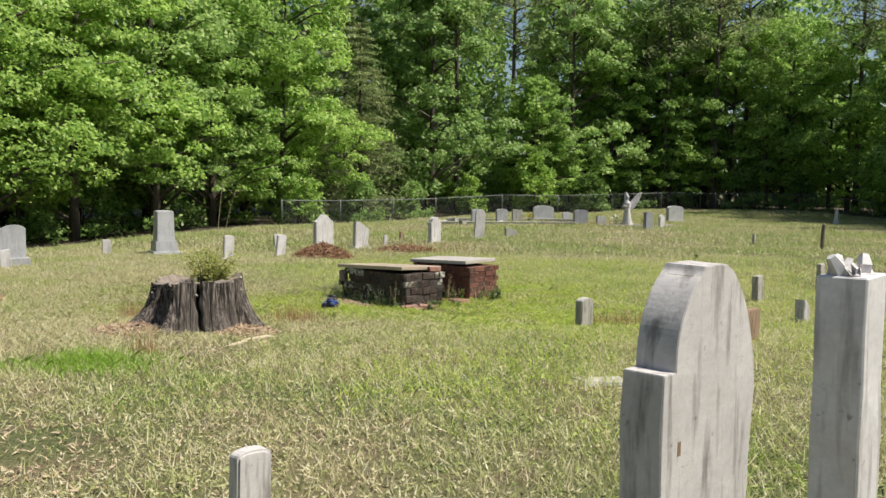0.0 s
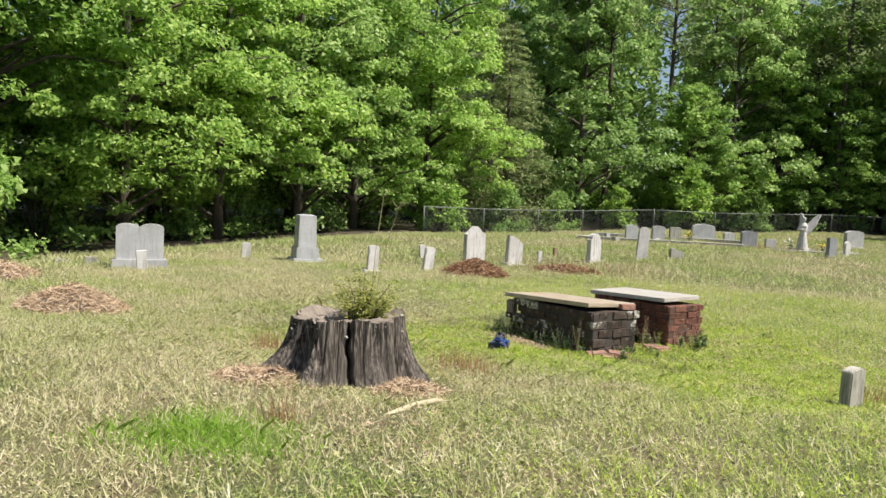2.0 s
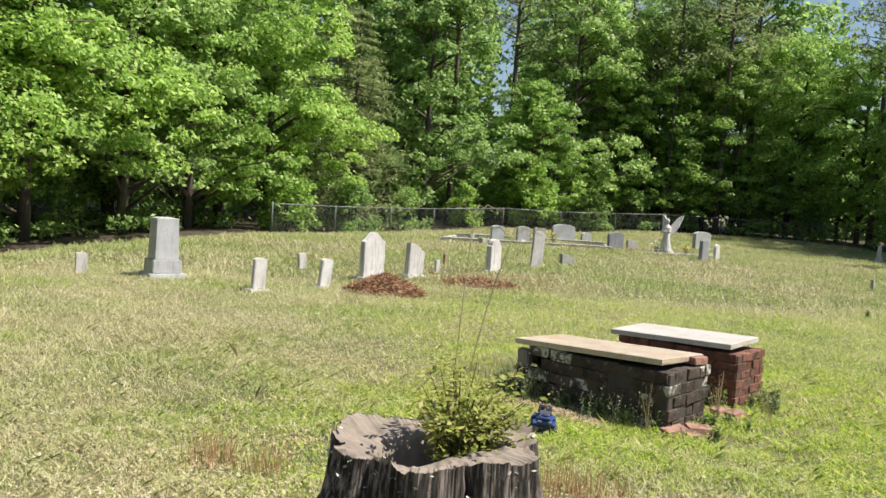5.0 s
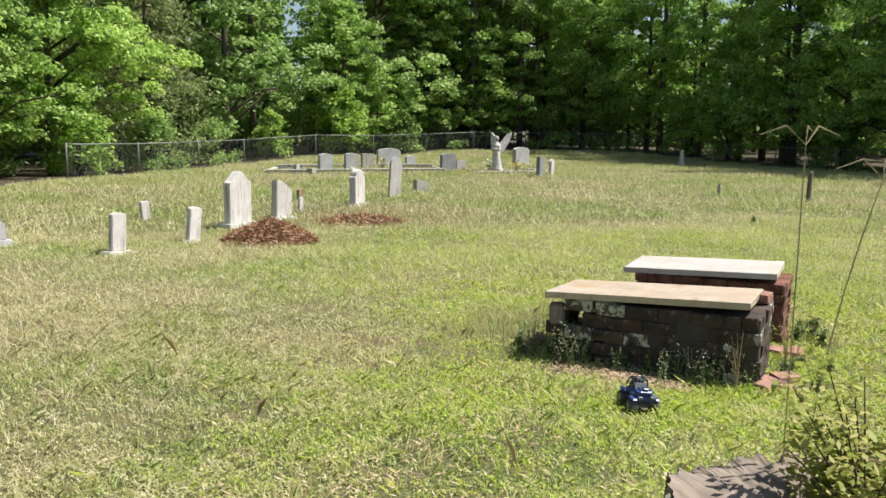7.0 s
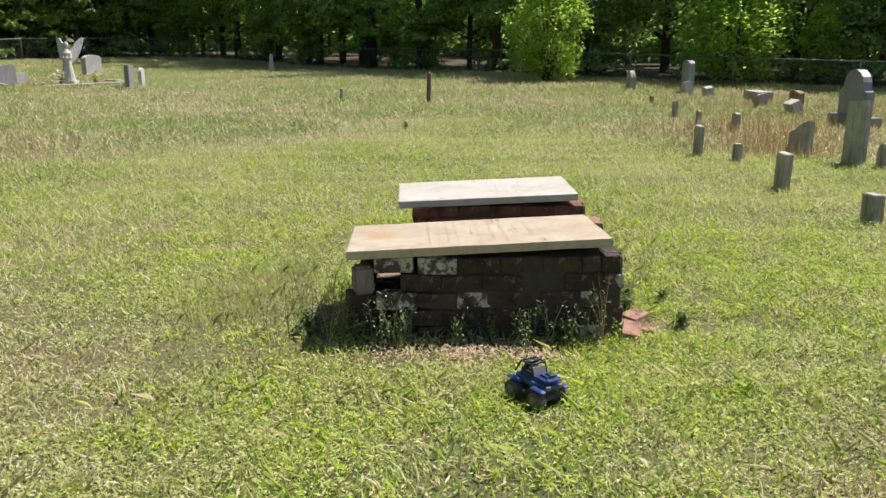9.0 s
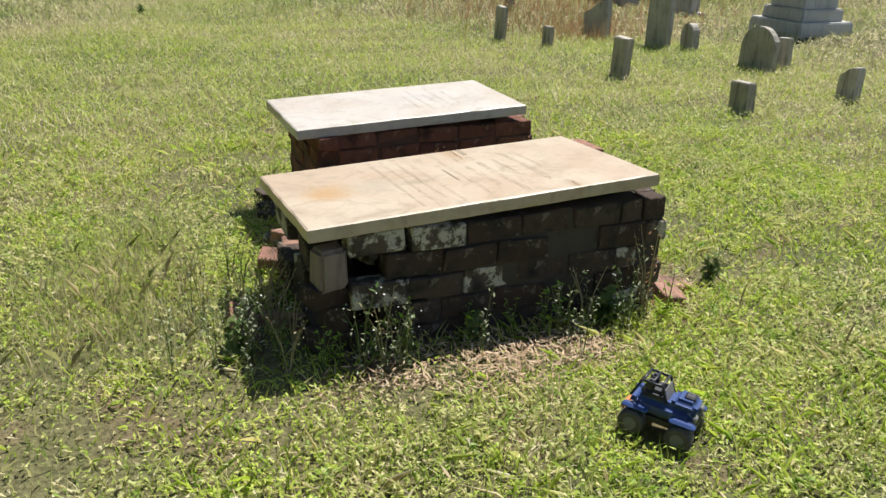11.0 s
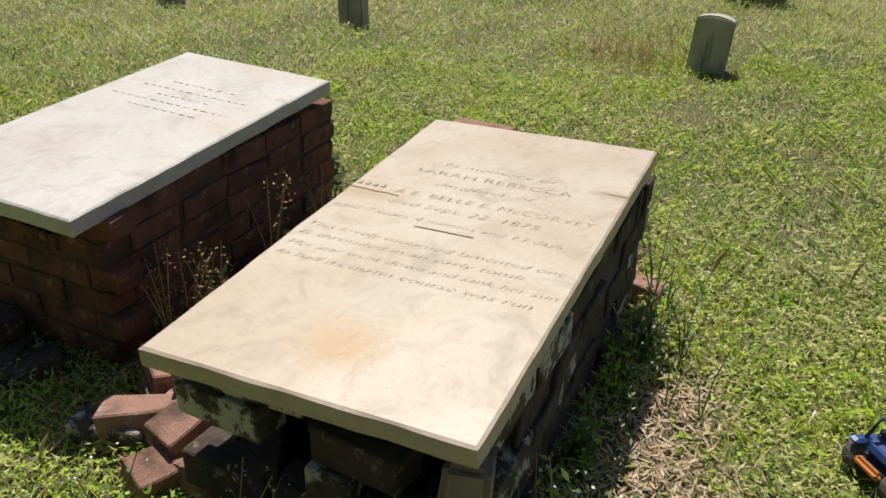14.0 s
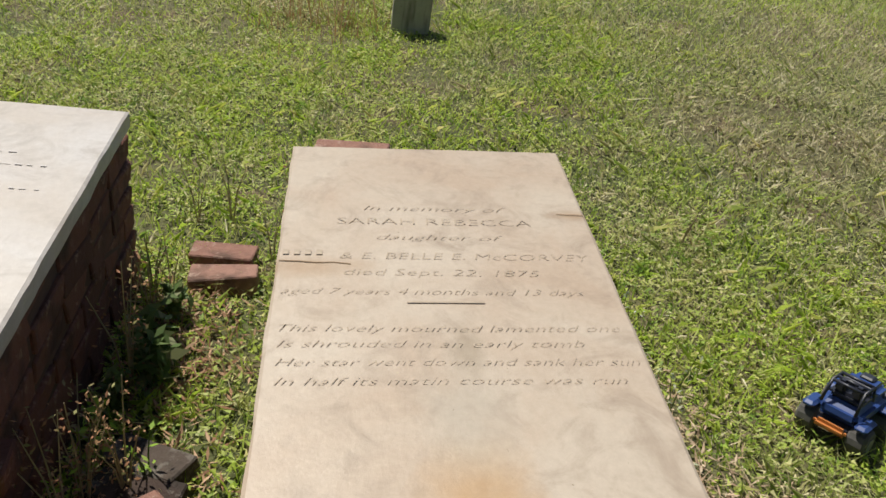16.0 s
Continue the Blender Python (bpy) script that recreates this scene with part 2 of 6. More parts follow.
sorrel_mat = leafy("red_sorrel", [(0.0, (0.42, 0.2, 0.11)), (0.6, (0.48, 0.3, 0.16)), (1.0, (0.3, 0.32, 0.12))], 0.3, None, 0.7, False)
leaf_bright = leafy("broadleaf_light", [(0.0, (0.13, 0.26, 0.05)), (0.45, (0.34, 0.52, 0.12)), (0.8, (0.49, 0.66, 0.19)), (1.0, (0.57, 0.73, 0.29))], 0.55, None, 0.46)
leaf_deep = leafy("broadleaf_deep", [(0.0, (0.12, 0.22, 0.065)), (0.45, (0.3, 0.46, 0.14)), (0.8, (0.44, 0.6, 0.22)), (1.0, (0.55, 0.68, 0.3))], 0.55, None, 0.46)
leaf_pine = leafy("pine_needles", [(0.0, (0.16, 0.22, 0.09)), (0.5, (0.26, 0.33, 0.14)), (1.0, (0.37, 0.42, 0.2))], 0.4)
leaf_lime = leafy("lime_green_leaf", [(0.0, (0.26, 0.43, 0.05)), (0.6, (0.42, 0.62, 0.1)), (1.0, (0.56, 0.72, 0.18))], 0.6)
leaf_holly = leafy("holly_leaf", [(0.0, (0.28, 0.32, 0.07)), (0.6, (0.48, 0.49, 0.13)), (1.0, (0.66, 0.55, 0.27))], 0.45)
mulch_mat = leafy("pine_straw", [(0.0, (0.2, 0.11, 0.065)), (0.5, (0.34, 0.19, 0.11)), (1.0, (0.52, 0.35, 0.23))], 0.1, None, 0.9, False)
straw_mat = leafy("dead_straw", [(0.0, (0.44, 0.31, 0.21)), (0.5, (0.58, 0.43, 0.3)), (1.0, (0.68, 0.55, 0.4))], 0.2, None, 0.9, False)
weed_mat = leafy("weed_green", [(0.0, (0.1, 0.17, 0.05)), (0.6, (0.15, 0.22, 0.07)), (1.0, (0.24, 0.25, 0.12))], 0.35, None, 0.6, False)
tuft_mat = leafy("lush_grass", [(0.0, (0.28, 0.46, 0.06)), (0.6, (0.36, 0.58, 0.08)), (1.0, (0.5, 0.66, 0.14))], 0.5, None, 0.6, False)
bleached_mat = leafy("bleached_blade", [(0.0, (0.82, 0.77, 0.56)), (1.0, (0.68, 0.6, 0.36))], 0.3, None, 0.6, False)
stalk_mat = leafy("dry_seed_stalk", [(0.0, (0.36, 0.3, 0.17)), (1.0, (0.5, 0.44, 0.28))], 0.35, None, 0.8, False)
petal_mat = leafy("white_petal", [(0.0, (0.7, 0.7, 0.66)), (1.0, (0.8, 0.8, 0.78))], 0.3, None, 0.6, False)
lichen_mat = plain("pale_lichen", (0.42, 0.42, 0.34), 0.95, vary=0.3)
pale_wood = plain("barkless_wood", (0.48, 0.4, 0.28), 0.85, vary=0.25)
yellow_mat = leafy("yellow_petal", [(0.0, (0.7, 0.5, 0.06)), (1.0, (0.75, 0.6, 0.15))], 0.3, None, 0.6, False)


def bark_material(name, a, b_, scale=6, span=(0.3, 0.7)):
    m, ns, ls, b = material(name, 0.95)
    n = noise_tex(ns, ls, scale, 8, stretch=(3, 3, 0.35), rough=0.7)
    big = noise_tex(ns, ls, 1.5, 4)
    r = ramp(ns, [(span[0], a), (span[1], b_)])
    ls.new(n.outputs[0], r.inputs[0])
    c = mixc(ns, ls, band(ns, ls, big.outputs[0], 0.4, 0.75), r.outputs[0], tuple(0.35 * v for v in b_))
    ls.new(c, b.inputs["Base Color"])
    bump(ns, ls, b, n.outputs[0], 0.8, 0.03)
    return m


bark = bark_material("tree_bark", (0.05, 0.04, 0.03), (0.15, 0.12, 0.095))
stump_side = bark_material("weathered_stump_wood", (0.016, 0.013, 0.011), (0.36, 0.3, 0.26), 15, (0.46, 0.66))
stump_top_mat = plain("rotten_wood", (0.22, 0.18, 0.15), 0.95, vary=0.6, scale=9)
post_wood = bark_material("grey_post_wood", (0.12, 0.1, 0.08), (0.27, 0.23, 0.18), 14)

# ground: thatch and soil between the blades
ground_mat, ns, ls, b = material("meadow_ground", 0.95)
geo = ns.new("ShaderNodeNewGeometry")
layers = []
for sc, det in ((0.45, 4), (3.0, 6), (40.0, 5)):
    n = ns.new("ShaderNodeTexNoise")
    n.inputs["Scale"].default_value, n.inputs["Detail"].default_value = sc, det
    ls.new(geo.outputs["Position"], n.inputs["Vector"])
    layers.append(n.outputs[0])
c = mixc(ns, ls, band(ns, ls, layers[0], 0.42, 0.62), (0.1, 0.115, 0.04), (0.19, 0.165, 0.085))
c = mixc(ns, ls, band(ns, ls, layers[1], 0.5, 0.68), c, (0.17, 0.125, 0.075))
r = ramp(ns, [(0.35, (0.52, 0.52, 0.46)), (0.65, (1, 1, 1))])
ls.new(layers[2], r.inputs[0])
c = mixc(ns, ls, 1.0, c, r.outputs[0], 'MULTIPLY')
ls.new(c, b.inputs["Base Color"])
bump(ns, ls, b, layers[2], 0.7, 0.03)
floor_mat, ns, ls, b = material("forest_floor", 0.95)
n = noise_tex(ns, ls, 2.0, 8)
r = ramp(ns, [(0.3, (0.03, 0.022, 0.014)), (0.7, (0.085, 0.06, 0.04))])
ls.new(n.outputs[0], r.inputs[0])
ls.new(r.outputs[0], b.inputs["Base Color"])


# ---------- mesh helpers ----------
def mesh_of(name, verts, faces, mat, smooth=False):
    me = bpy.data.meshes.new(name)
    me.from_pydata(verts, [], faces)
    me.materials.append(mat)
    if smooth:
        me.polygons.foreach_set("use_smooth", [True] * len(me.polygons))
    me.update()
    return me


def polys(name, arr, mat):
    """One mesh out of many loose polygons: arr is (count, corners, 3)."""
    count, k, _ = arr.shape
    me = bpy.data.meshes.new(name)
    me.vertices.add(count * k)
    me.vertices.foreach_set("co", np.ascontiguousarray(arr, dtype=np.float32).ravel())
    me.loops.add(count * k)
    me.loops.foreach_set("vertex_index", np.arange(count * k, dtype=np.int32))
    me.polygons.add(count)
    me.polygons.foreach_set("loop_start", np.arange(0, count * k, k, dtype=np.int32))
    me.materials.append(mat)
    me.update(calc_edges=True)
    return me


def part(name, data, mat=None, parent=None, label="", at=None):
    """Links a mesh or a bmesh as one object, under its thing if there is one."""
    if isinstance(data, bmesh.types.BMesh):
        me = bpy.data.meshes.new(name)
        data.to_mesh(me)
        data.free()
        me.materials.append(mat)
        data = me
    ob = new(name, data)
    if parent is not None:
        ob.parent = parent
    if at is not None:
        ob.matrix_basis = at
    return tagged(ob, label)


def thing(name, label, category, at, group="", kind=""):
    ob = new(name)
    ob.empty_display_size = 0.1
    ob.matrix_basis = at
    return tagged(ob, label, category, group, kind)


def box_bm(sx, sy, sz, z0=0.0, bevel=0.008, top=1.0, seg=1, jitter=0.0):
    """A bevelled block that stands on z0, its top scaled by top."""
    bm = bmesh.new()
    bmesh.ops.create_cube(bm, size=1.0)
    for v in bm.verts:
        k = top if v.co.z > 0 else 1.0
        v.co = Vector((v.co.x * sx * k, v.co.y * sy * k, z0 + (v.co.z + 0.5) * sz))
        v.co += Vector((random.uniform(-1, 1), random.uniform(-1, 1), random.uniform(-1, 1))) * jitter
    if bevel > 0:
        bmesh.ops.bevel(bm, geom=list(bm.edges), offset=bevel, segments=seg, affect='EDGES')
    return bm


def prism_bm(outline, depth, bevel=0.008, bulge=0.0):
    """An upright tablet: outline in x and z, extruded along y."""
    bm = bmesh.new()
    front = [bm.verts.new((x, -depth / 2, z)) for x, z in outline]
    back = [bm.verts.new((x, depth / 2, z)) for x, z in outline]
    bm.faces.new(front)
    bm.faces.new(back[::-1])
    k = len(outline)
    for i in range(k):
        bm.faces.new((front[i], back[i], back[(i + 1) % k], front[(i + 1) % k]))
    bmesh.ops.recalc_face_normals(bm, faces=list(bm.faces))
    if bevel > 0:
        rim = [e for e in bm.edges if e.calc_face_angle(0) > 0.6]
        bmesh.ops.bevel(bm, geom=rim, offset=bevel, segments=2, affect='EDGES', clamp_overlap=True)
    return bm


def tube(pts, radii, sides=7, twist=0.0):
    """Vertices and faces of a tapered round limb along pts."""
    verts, faces = [], []
    pts = [Vector(p) for p in pts]
    for i, p in enumerate(pts):
        d = (pts[min(i + 1, len(pts) - 1)] - pts[max(i - 1, 0)]).normalized()
        a = d.orthogonal().normalized() if abs(d.z) < 0.9 else Vector((1, 0, 0)) - d * d.x
        a.normalize()
        b_ = d.cross(a)
        for s in range(sides):
            w = 2 * math.pi * s / sides + twist * i
            verts.append(p + (a * math.cos(w) + b_ * math.sin(w)) * radii[i])
    for i in range(len(pts) - 1):
        for s in range(sides):
            q = (s + 1) % sides
            faces.append((i * sides + s, i * sides + q, (i + 1) * sides + q, (i + 1) * sides + s))
    faces.append(tuple(range(sides))[::-1])
    faces.append(tuple((len(pts) - 1) * sides + s for s in range(sides)))
    return verts, faces


def joined(tubes):
    verts, faces = [], []
    for v, f in tubes:
        o = len(verts)
        verts += v
        faces += [tuple(i + o for i in q) for q in f]
    return verts, faces


# ---------- ground ----------
FIELD = np.array([(-15.5, -10), (-15.2, 10), (-14.0, 18.6), (-12.1, 23.2), (-11.6, 26), (-8.9, 34.2), (-2.9, 46.0), (1.3, 50.8), (12.4, 58.8), (22, 57.4), (23.4, 50), (23.1, 44), (23.0, 34), (22.6, 28), (24.2, 20), (22.6, 10), (22, -10)])


def in_field(x, y):
    """Whether points of the plan lie on the mown meadow, inside the wood's edge."""
    inside = np.zeros(np.shape(x), bool)
    w = 0.25 * np.sin(x * 2.1 + y) + 0.2 * np.sin(y * 3.3)
    for (x0, y0), (x1, y1) in zip(FIELD, np.roll(FIELD, -1, 0)):
        cross = (y0 > y) != (y1 > y)
        inside ^= cross & (x + w < (x1 - x0) * (y - y0) / (y1 - y0 + 1e-9) + x0)
    return inside


def make_ground():
    xs = np.concatenate([[-2500, -600, -150, -60], np.arange(-30, -16, 1.0), np.arange(-16, 12, 0.3), np.arange(12, 30, 0.4), np.arange(30, 46, 1.0), [60, 150, 600, 2500]])
    ys = np.concatenate([[-2500, -600, -150, -40, -15], np.arange(-6, 0, 1.0), np.arange(0, 24, 0.3), np.arange(24, 62, 0.4), np.arange(62, 80, 1.0), [90, 150, 600, 2500]])
    X, Y = np.meshgrid(xs, ys)
    Z = ground_z(X, Y)
    n = len(xs)
    verts = np.stack([X, Y, Z], -1).reshape(-1, 3).tolist()
    faces = [(j * n + i, j * n + i + 1, (j + 1) * n + i + 1, (j + 1) * n + i) for j in range(len(ys) - 1) for i in range(n - 1)]
    me = mesh_of("ground", verts, faces, ground_mat, True)
    me.materials.append(floor_mat)
    cx = (X[:-1, :-1] + X[1:, 1:]) / 2
    cy = (Y[:-1, :-1] + Y[1:, 1:]) / 2
    wood = ~in_field(cx, cy) & (cy > -10) & (np.abs(cx) < 60) & (cy < 90)
    me.polygons.foreach_set("material_index", wood.ravel().astype(np.int32))
    ob = new("ground", me)
    tagged(ob, "uneven sunlit meadow ground with dry thatch", "ground", kind="structure")


make_ground()

# ---------- trees ----------
rng = np.random.default_rng(7)


def leaf_cards(centres, size, up=0.55, aspect=0.6, r=None, facing=None, corners=4):
    """Diamond leaves at the centres, turned at random round a mostly upward or a given normal."""
    r = r or rng
    k = len(centres)
    nrm = r.normal(size=(k, 3))
    if facing is None:
        nrm[:, 2] = np.abs(nrm[:, 2]) + up * 2
    else:
        nrm = nrm * 0.5 + facing
    nrm /= np.linalg.norm(nrm, axis=1, keepdims=True)
    a = np.cross(nrm, r.normal(size=(k, 3)))
    a /= np.linalg.norm(a, axis=1, keepdims=True)
    b_ = np.cross(nrm, a)
    s = (size * r.uniform(0.6, 1.35, k))[:, None]
    if corners == 3:
        return np.stack([centres - a * s * 0.8 - b_ * s * aspect, centres - a * s * 0.8 + b_ * s * aspect, centres + a * s], 1)
    return np.stack([centres - a * s, centres - b_ * s * aspect, centres + a * s, centres + b_ * s * aspect], 1)


def spray(centre, radius, count, thick=0.3, droop=0.25, r=None):
    """Points of one flattened spray of foliage that droops at its rim."""
    r = r or rng
    ang, rad = r.uniform(0, 2 * math.pi, count), radius * np.sqrt(r.uniform(0, 1, count))
    z = r.normal(0, thick * radius * 0.5, count) - droop * rad ** 2 / radius
    return np.stack([centre[0] + rad * np.cos(ang), centre[1] + rad * np.sin(ang), centre[2] + z], 1)


def lump(centre, radius, count, outward, r):
    """Points and normals of one uneven clump of leaves, flattened and hanging at its rim."""
    d = r.normal(size=(count, 3))
    d /= np.linalg.norm(d, axis=1, keepdims=True)
    k = radius * r.uniform(0, 1, count) ** 0.45
    p = d * k[:, None] * (1.0, 1.0, 0.42)
    flat = np.hypot(p[:, 0], p[:, 1])
    p[:, 2] -= 0.32 * flat ** 2 / radius
    face = d * 0.55 + outward * 0.5 + np.array([0, 0, 0.75])
    return centre + p, face / np.linalg.norm(face, axis=1, keepdims=True)


def broadleaf(name, label, height, radius, low, boughs, per, leaf, mat, seed, lean=0.3):
    """A trunk with rising limbs; each limb carries a loose bough of several leaf clumps."""
    r = np.random.default_rng(seed)
    tree = thing(name, label, "tree", Matrix())
    top = height * 0.9
    bend = r.normal(0, lean, 2)
    trunk_pts = [(bend[0] * k * k, bend[1] * k * k, top * k) for k in np.linspace(0, 1, 7)]
    limbs = [tube(trunk_pts, [0.013 * height * (1 - 0.9 * k) + 0.02 for k in np.linspace(0, 1, 7)], 8)]
    pts, face = [], []
    for i in range(boughs):
        k = ((i + r.uniform(0, 1)) / boughs) ** 1.15
        h = low + (height - low) * k
        wide = math.sqrt(max(0.06, 1 - ((k - 0.3) / 0.74) ** 2))
        reach = radius * wide * r.uniform(0.5, 1.12)
        a = r.uniform(0, 2 * math.pi)
        out = np.array([math.cos(a), math.sin(a), 0.0])
        axis = np.array([bend[0] * (h / top) ** 2, bend[1] * (h / top) ** 2, 0.0])
        tip = axis + out * reach + np.array([0, 0, h - 0.1 * reach])
        z0 = max(0.3 * low, h - reach * r.uniform(0.3, 0.7))
        root = axis * (z0 / h) ** 2 + np.array([0, 0, z0])
        if i % 2 == 0:
            limbs.append(tube([tuple(root), tuple((root + tip) / 2 + (0, 0, 0.12 * reach)), tuple(tip)], [0.005 * height, 0.0035 * height, 0.012], 5))
        side = np.array([-out[1], out[0], 0.0])
        for _ in range(int(r.integers(4, 8))):
            f = r.uniform(0.45, 1.12)
            c = root + (tip - root) * f + side * r.normal(0, 0.17 * radius) + np.array([0, 0, r.normal(0, 0.35) + 0.1 * reach * f * (1 - f) * 4])
            size = radius * r.uniform(0.07, 0.19)
            p, n = lump(c, size, int(per * (size / (0.13 * radius)) ** 2 * r.uniform(0.6, 1.3)) + 4, out, r)
            pts.append(p)
            face.append(n)
    part("trunk", mesh_of("trunk", *joined(limbs), bark, True), parent=tree)
    part("crown", polys("crown", leaf_cards(np.concatenate(pts), leaf, 0.35, 0.72, r, np.concatenate(face), 3), mat), parent=tree)
    return tree


def conifer(name, label, height, radius, low, tiers, per, mat, seed):
    r = np.random.default_rng(seed)
    tree = thing(name, label, "tree", Matrix())
    limbs = [tube([(0, 0, 0), (0.05, 0.02, height * 0.5), (0, 0, height)], [0.016 * height, 0.011 * height, 0.02], 8)]
    pts = []
    for i in range(tiers):
        k = i / tiers
        h = low + (height - low) * k
        for j in range(5):
            a = r.uniform(0, 2 * math.pi)
            reach = radius * (1 - k) ** 0.8 * r.uniform(0.7, 1.1) + 0.2
            tip = np.array([reach * math.cos(a), reach * math.sin(a), h - 0.15 * reach])
            limbs.append(tube([(0, 0, h), tuple(tip * (0.55, 0.55, 1)), tuple(tip)], [0.03, 0.02, 0.008], 4))
            for q in (0.5, 0.75, 1.0):
                pts.append(spray((tip[0] * q, tip[1] * q, h - 0.15 * reach * q * q), 0.28 * reach + 0.15, per, 0.25, 0.3, r))
    part("trunk", mesh_of("trunk", *joined(limbs), bark, True), parent=tree)
    part("crown", polys("crown", leaf_cards(np.concatenate(pts), 0.14, 0.1, 0.2, r), mat), parent=tree)
    return tree


def tall_pine(name, label, height, seed):
    r = np.random.default_rng(seed)
    tree = thing(name, label, "tree", Matrix())
    b_ = r.normal(0, 0.25, 2)
    trunk = [(b_[0] * k, b_[1] * k * k, height * k) for k in np.linspace(0, 1, 8)]
    limbs = [tube(trunk, [0.2 * (1 - 0.75 * k) for k in np.linspace(0, 1, 8)], 9)]
    pts = []
    for i in range(46):
        h = height * r.uniform(0.5, 1.0)
        reach = (1.2 - h / height) * 4.2 * r.uniform(0.5, 1)
        a = r.uniform(0, 2 * math.pi)
        c = (b_[0] * h / height + reach * math.cos(a), b_[1] * (h / height) ** 2 + reach * math.sin(a), h + 0.3)
        limbs.append(tube([(b_[0] * h / height, b_[1] * (h / height) ** 2, h - 0.3), c], [0.05, 0.015], 4))
        pts.append(spray(c, 0.8, 55, 0.5, 0.15, r))
    for i in range(10):  # dead lower stubs
        h, a = height * r.uniform(0.12, 0.5), r.uniform(0, 2 * math.pi)
        limbs.append(tube([(0, 0, h), (math.cos(a) * 0.7, math.sin(a) * 0.7, h + 0.15)], [0.03, 0.008], 4))
    part("trunk", mesh_of("trunk", *joined(limbs), bark, True), parent=tree)
    part("crown", polys("crown", leaf_cards(np.concatenate(pts), 0.16, 0.2, 0.3, r), leaf_pine), parent=tree)
    return tree


def shrub(name, label, height, radius, count, leaf, mat, seed, category="shrub", upright=False):
    r = np.random.default_rng(seed)
    bush = thing(name, label, category, Matrix())
    pts, stems = [], []
    for i in range(count):
        a = r.uniform(0, 2 * math.pi)
        k = r.uniform(0.08, 1.0)
        rr = radius * (math.sin(math.pi * min(0.96, 0.18 + 0.8 * k)) ** 0.7 if upright else math.sqrt(max(0.02, 1 - k * k))) * r.uniform(0.3, 1.0)
        c = (rr * math.cos(a), rr * math.sin(a), height * k)
        pts.append(spray(c, radius * 0.24, 60, 0.9 if upright else 0.7, 0.1, r))
        if i % 4 == 0:
            stems.append(tube([(0.05 * math.cos(a), 0.05 * math.sin(a), 0), (c[0] * 0.4, c[1] * 0.4, c[2] * 0.6), c], [0.03, 0.02, 0.006], 5))
    tagged(part("stem", mesh_of("stem", *joined(stems), bark, True), parent=bush), kind="stuff")
    part("crown", polys("crown", leaf_cards(np.concatenate(pts), leaf, 0.2, 0.55, r), mat), parent=bush)
    return bush


def at_ground(x, y, turn=0.0, scale=1.0, sink=0.0):
    return pose(x, y, gz(x, y) - sink, 0, 0, turn) @ Matrix.Diagonal((scale, scale, scale, 1))


oak_a = broadleaf("broadleaf_tree", "light green broadleaf tree with low drooping sprays", 12.5, 4.4, 2.4, 74, 108, 0.078, leaf_bright, 11)
oak_b = broadleaf("broadleaf_tree", "deep green broadleaf tree at the wood's edge", 13.5, 4.0, 2.6, 62, 72, 0.095, leaf_deep, 23)
oak_e = broadleaf("broadleaf_tree", "mid-green broadleaf tree with an open crown", 11.5, 3.8, 2.2, 54, 100, 0.078, leaf_bright, 37, 0.6)
oak_d = broadleaf("broadleaf_tree", "tall green tree deep in the wood", 14.0, 4.4, 2.0, 50, 26, 0.17, leaf_deep, 27)
oak_c = broadleaf("broadleaf_tree", "thin understorey tree with a bent dark trunk", 9.5, 3.0, 1.8, 36, 62, 0.092, leaf_bright, 31, 0.9)
cedar = conifer("pine_tree", "grey-green young pine with drooping branches", 12.0, 3.3, 1.0, 26, 26, leaf_pine, 41)
pine = tall_pine("tall_pine", "tall bare-trunked pine in the wood", 19.0, 53)
bush_a = shrub("edge_shrub", "leafy green shrub at the wood's edge", 2.6, 1.7, 60, 0.095, leaf_deep, 61)
bush_b = shrub("edge_shrub", "light green sapling thicket at the wood's edge", 3.2, 1.5, 60, 0.1, leaf_bright, 67)
r = np.random.default_rng(99)


def place(proto, x, y, s=1.0, group=""):
    ob = copy_thing(proto, at_ground(x, y, float(r.uniform(0, 360)), s * float(r.uniform(0.9, 1.12)), 0.05))
    return tagged(ob, group=group)


EDGE = "trees at the wood's edge"
# west edge, sunlit
for x, y, p, s in ((-17.0, 14.5, oak_a, 0.95), (-16.2, 19.5, oak_e, 1.1), (-15.0, 24.0, oak_a, 1.0), (-14.2, 28.5, oak_e, 1.15), (-13.0, 33.0, oak_b, 1.0), (-11.8, 36.5, oak_a, 1.05),
                   (-9.6, 40.5, oak_e, 1.15), (-21.0, 12.0, oak_d, 1.1), (-20.5, 18.0, oak_d, 1.15), (-19.5, 24.0, oak_d, 1.2), (-18.0, 30.5, oak_d, 1.2), (-15.5, 38.0, oak_d, 1.2),
                   (-12.5, 43.5, oak_b, 1.1), (-24.0, 10.0, oak_d, 1.1), (-24.0, 16.5, oak_d, 1.2), (-24.0, 22.5, oak_d, 1.25), (-22.5, 31.0, oak_d, 1.3)):
    place(p, x, y, s, EDGE)
place(cedar, -6.4, 45.0, 0.95, EDGE)
place(cedar, -8.0, 49.5, 1.1, EDGE)
